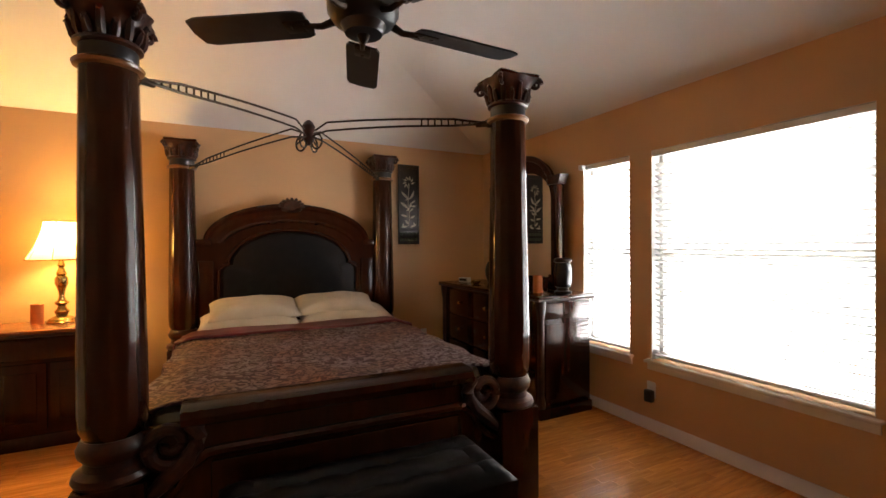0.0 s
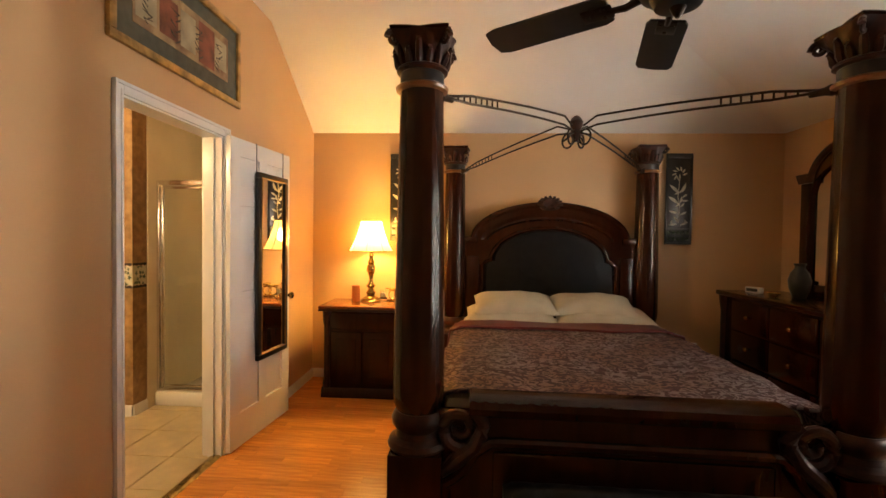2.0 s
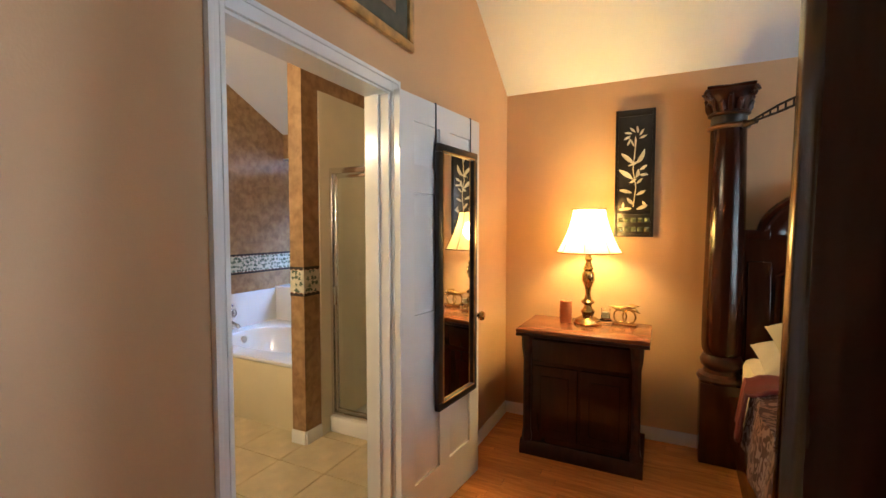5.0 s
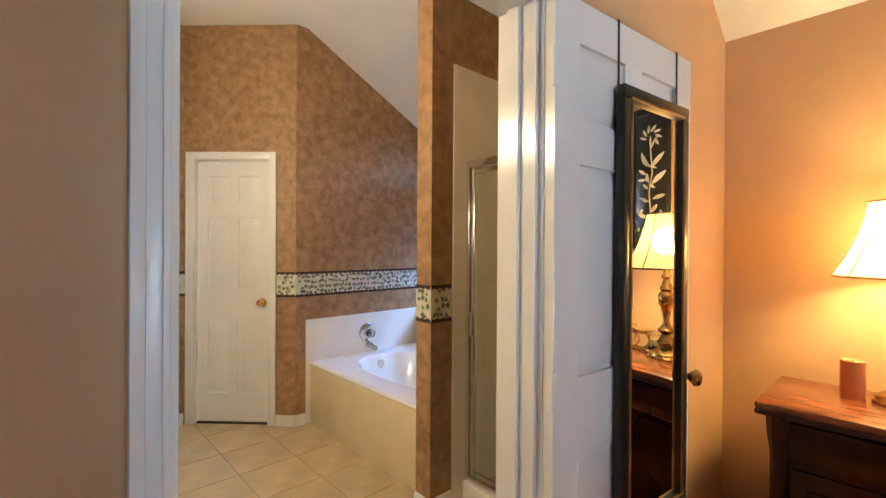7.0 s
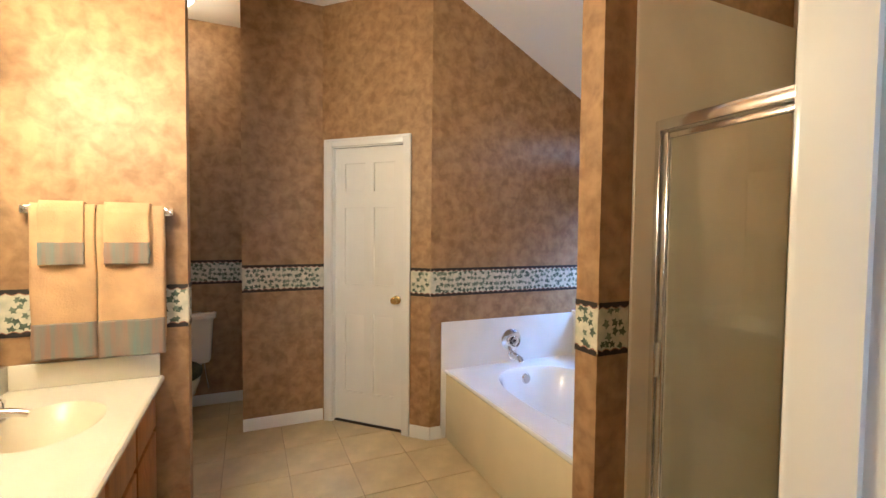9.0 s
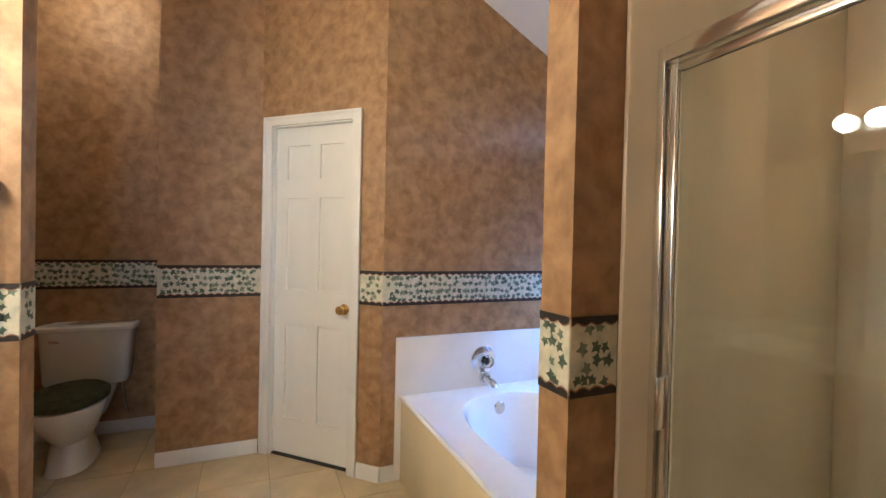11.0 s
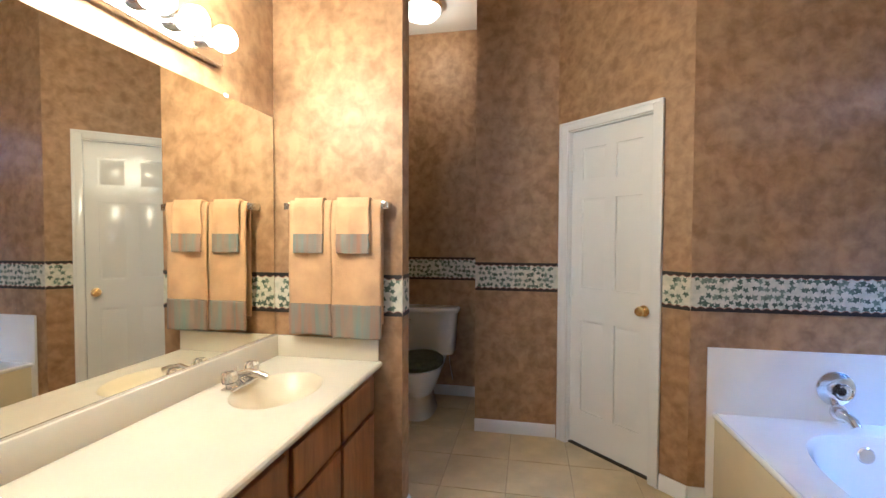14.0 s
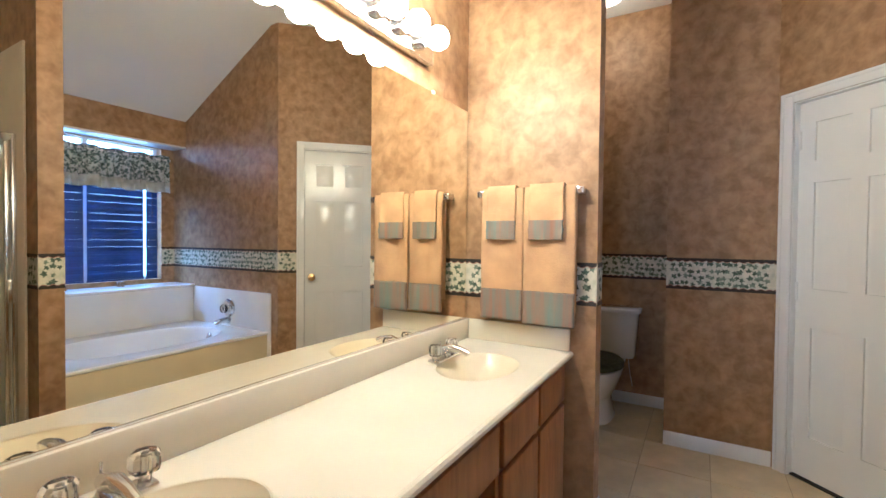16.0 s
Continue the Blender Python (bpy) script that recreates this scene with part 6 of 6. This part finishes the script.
part("flange", lathe([(0.038, 0.0), (0.036, 0.008), (0.026, 0.010)], (XT + 0.0165, -0.46, 0.53), 22, Matrix.Rotation(radians(90), 4, "Y")), CHROME, sp)
sr = thing("tub_surround", "white cultured marble tub splash with a deep window ledge", "tub surround")
part("valve_splash", box(XT + 0.0005, XT + 0.016, -1.03, 0.10, 0.0, 0.808, 0.004), MARBLE, sr)
part("ledge_front", box(XT + 0.002, -1.132, 0.10, 0.125, 0.0, 0.80, 0.003), MARBLE, sr)
part("ledge_top", box(XT + 0.002, -1.132, 0.092, YW - 0.001, 0.80, 0.825, 0.006), MARBLE, sr)
part("partition_splash", box(-1.146, -1.1305, -1.0, 0.092, TZ + 0.007, 0.808, 0.003), MARBLE, sr)

# bathroom window
bwx0, bwx1, bwz0, bwz1 = BW
w3 = structure("window_3", box(bwx0, bwx1, YW + 0.09, YW + 0.135, bwz0, bwz0 + 0.035), TRIM, "bathroom window behind a navy blind")
fr = bmesh.new()
for a, b in ((bwx0, bwx0 + 0.035), ((bwx0 + bwx1) / 2 - 0.02, (bwx0 + bwx1) / 2 + 0.02), (bwx1 - 0.035, bwx1)):
    add_box(fr, a, b, YW + 0.085, YW + 0.135, bwz0 + 0.035, bwz1)
part("window_frame", fr, TRIM, w3)
for a, b in ((bwx0 + 0.035, (bwx0 + bwx1) / 2 - 0.02), ((bwx0 + bwx1) / 2 + 0.02, bwx1 - 0.035)):
    p = part("pane", box(a, b, YW + 0.105, YW + 0.109, bwz0 + 0.035, bwz1), PANE, w3)
    p.visible_shadow = False
bb = thing("window_blind", "navy slat blind, nearly closed, in the bathroom window", "blind")
part("head_rail", box(bwx0 + 0.005, bwx1 - 0.005, YW + 0.01, YW + 0.05, 1.94, 1.979, 0.003), DARKSLAT, bb)
for a, b in ((bwx0 + 0.022, bwx0 + 0.125), (bwx0 + 0.147, bwx0 + 0.605), (bwx0 + 0.630, bwx1 - 0.006)):
    bm = bmesh.new()
    add_prism(bm, [(-0.0125, -0.0006), (0.0, 0.0016), (0.0125, -0.0006), (0.0125, 0.0004), (0.0, 0.0026), (-0.0125, 0.0004)], "x", a, b)
    me = mesh_of("slat", bm, DARKSLAT)
    for i in range(int((1.98 - bwz0 - 0.06) / 0.0215)):
        piece("slat", me, bb, pose(0, YW + 0.035, bwz0 + 0.03 + i * 0.0215, 69 + 2 * math.sin(i * 1.7), 0.05 * math.sin(i * 2.3), 0))
    part("bottom_rail", box(a, b, YW + 0.022, YW + 0.048, bwz0 + 0.004, bwz0 + 0.018, 0.003), DARKSLAT, bb)
part("wand", tube([(bwx0 + 0.085, YW - 0.004, 1.93), (bwx0 + 0.083, YW - 0.006, 1.36)], 0.004, 6), CRYSTAL, bb, "clear plastic tilt wand")
vc = thing("window_valance", "gathered ivy-print valance over the bathroom window", "valance")
bm = bmesh.new()
rows = []
for z, k, o in ((2.02, 0.4, 0.0), (1.99, 0.7, 0.004), (1.96, 0.5, 0.0), (1.85, 0.9, 0.004), (1.76, 1.1, 0.008), (1.66, 1.3, 0.012)):
    row = []
    for i in range(181):
        u = i / 180
        x = bwx0 - 0.05 + (bwx1 - bwx0 + 0.10) * u
        row.append(bm.verts.new((x, YW - 0.055 - o - 0.016 * k * math.sin(u * 120 + 1.5 * math.sin(u * 31)), z + 0.055 + 0.008 * math.sin(u * 40))))
    rows.append(row)
for k, (name, mat) in enumerate((("cloth", VALANCE), ("ruffle", RUFFLE))):
    bm2 = bmesh.new()
    own = [[bm2.verts.new(v.co) for v in row] for row in (rows[:5], rows[4:])[k]]
    for a, b in zip(own, own[1:]):
        for i in range(180):
            bm2.faces.new((a[i], a[i + 1], b[i + 1], b[i]))
    o = part(name, bm2, mat, vc, ("", "pale plain ruffle along the lower edge")[k])
    thick = o.modifiers.new("thickness", "SOLIDIFY")
    thick.thickness = 0.003
bm.free()
part("rod", tube([(bwx0 - 0.06, YW - 0.001, 2.04), (bwx0 - 0.06, YW - 0.05, 2.04), (bwx1 + 0.06, YW - 0.05, 2.04), (bwx1 + 0.06, YW - 0.001, 2.04)], 0.008, 8), PLASTIC, vc)

# shower
SYG = -0.835
structure("shower_surround_side", box(-1.0145, -1.000, -0.950, 0.0, 0.0, 2.35, 0.006), SURROUND, "beige moulded shower side panel with a rounded front edge")
structure("shower_surround_east", box(-0.135, -0.1205, -0.86, 0.0, 0.0, 2.35, 0.004), SURROUND, "beige moulded shower side panel")
pan = thing("shower_pan", "cream shower pan with a raised curb", "shower pan")
part("curb", box(-0.999, -0.137, -0.88, -0.78, 0.0, 0.115, 0.012), MARBLE, pan)
part("floor_pan", box(-0.999, -0.137, -0.78, -0.001, 0.0, 0.045, 0.008), MARBLE, pan)
sd = thing("shower_door", "clear glass shower door in a bright chrome frame", "shower door")
bm = bmesh.new()
add_box(bm, -0.999, -0.977, SYG - 0.022, SYG + 0.022, 0.116, 1.845, 0.003)
add_box(bm, -0.160, -0.137, SYG - 0.022, SYG + 0.022, 0.116, 1.845, 0.003)
add_box(bm, -0.977, -0.160, SYG - 0.026, SYG + 0.026, 1.805, 1.845, 0.003)
add_box(bm, -0.977, -0.160, SYG - 0.022, SYG + 0.022, 0.116, 0.140, 0.003)
part("outer_frame", bm, CHROME, sd)
bm = bmesh.new()
add_box(bm, -0.972, -0.950, SYG - 0.012, SYG + 0.012, 0.146, 1.798, 0.003)
add_box(bm, -0.190, -0.166, SYG - 0.012, SYG + 0.012, 0.146, 1.798, 0.003)
add_box(bm, -0.950, -0.190, SYG - 0.010, SYG + 0.010, 1.776, 1.798, 0.003)
add_box(bm, -0.950, -0.190, SYG - 0.010, SYG + 0.010, 0.146, 0.166, 0.003)
part("door_frame", bm, CHROME, sd)
gp = part("pane", box(-0.950, -0.190, SYG - 0.003, SYG + 0.003, 0.166, 1.776), SHOWERGLASS, sd, "clear shower glass")
gp.visible_shadow = False
part("handle", box(-0.985, -0.955, SYG - 0.040, SYG - 0.013, 0.90, 1.03, 0.004), CHROME, sd)
al = thing("ceiling_light", "frosted glass dome ceiling light over the toilet", "ceiling light", "", pose(-3.36, -2.71, BF))
part("rim", lathe([(0.15, -0.001), (0.155, -0.012), (0.15, -0.03), (0.14, -0.034)][::-1], seg=32), BRASS, al)
part("dome", lathe([(0.142, -0.03), (0.138, -0.055), (0.11, -0.088), (0.06, -0.108), (0.008, -0.114)][::-1], seg=32), glow("lit_dome", (1.0, 0.86, 0.64), 3.0), al, "lit frosted glass dome")

for gx in (-2.02, -1.60):
    single("glass_block", box(-0.026, 0.026, -0.026, 0.026, 0, 0.05, 0.006), CRYSTAL, "small clear glass block on the window ledge", "ornament", "glass blocks", pose(gx, 0.33, 0.8255, 0, 0, 12))

# ---- floors: planks and tiles ----
floor = structure("floor", box(-0.055, XE, YS, 0.0, -0.10, -0.004), DARK, "honey-coloured wood laminate floor")
pw = 0.0645
rnd = random.Random(7)
plank_me = []
for L in (0.30, 0.45, 0.62):
    plank_me.append((L, mesh_of("plank", box(0.0004, L - 0.0004, 0.0003, pw - 0.0003, -0.0038, 0.0, 0.0005), PLANK, False)))
far_bm = bmesh.new()
count = 0
j = 0
y = -pw
while y > YS:
    x = -0.055 - rnd.random() * 0.3
    while x < XE:
        L, me = plank_me[rnd.randrange(3)]
        if x + L > 0.0 and x < XE:
            near = (x < 1.25 and -2.6 < y < -0.55) or (x > 3.3 and -2.9 < y < -1.2)
            if near and count < 300 and x > -0.05 and x + L < XE:
                piece("plank", me, floor, pose(x, y, 0))
                count += 1
            else:
                a, b = max(x, -0.055), min(x + L, XE)
                z = -0.0002 * rnd.random()
                vs = [far_bm.verts.new(p) for p in ((a + 0.0004, y + 0.0003, z), (b - 0.0004, y + 0.0003, z), (b - 0.0004, y + pw - 0.0003, z), (a + 0.0004, y + pw - 0.0003, z))]
                far_bm.faces.new(vs)
        x += L
    y -= pw
    j += 1
rest = part("floor_planks", far_bm, PLANK, floor)
rest["kind"] = "stuff"

floor_bath = structure("floor_bath", box(XB, -0.055, YM, YW, -0.10, -0.005), GROUT, "beige ceramic tile bathroom floor with pale grout")
T = 0.357
tile_me = mesh_of("tile", box(0.0025, T - 0.0025, 0.0025, T - 0.0025, -0.006, 0.0, 0.0015), TILE, False)
x = -3.17 - 2 * T
while x < -0.06:
    y = -1.67 - 5 * T
    while y < -0.05:
        x0, x1, y0, y1 = max(x, XB), min(x + T, -0.055), max(y, YM), min(y + T, 0.0)
        if y1 - y0 < 0.02 or x1 - x0 < 0.02:
            pass
        elif x0 == x and x1 == x + T and y0 == y and y1 == y + T:
            piece("tile", tile_me, floor_bath, pose(x, y, 0))
        elif x1 - x0 > 0.02 and y1 - y0 > 0.02:
            piece("tile", mesh_of("tile", box(x0 - x + 0.0025, x1 - x - 0.0025, y0 - y + 0.0025, y1 - y - 0.0025, -0.006, 0.0, 0.0015), TILE, False), floor_bath, pose(x, y, 0))
        y += T
    x += T
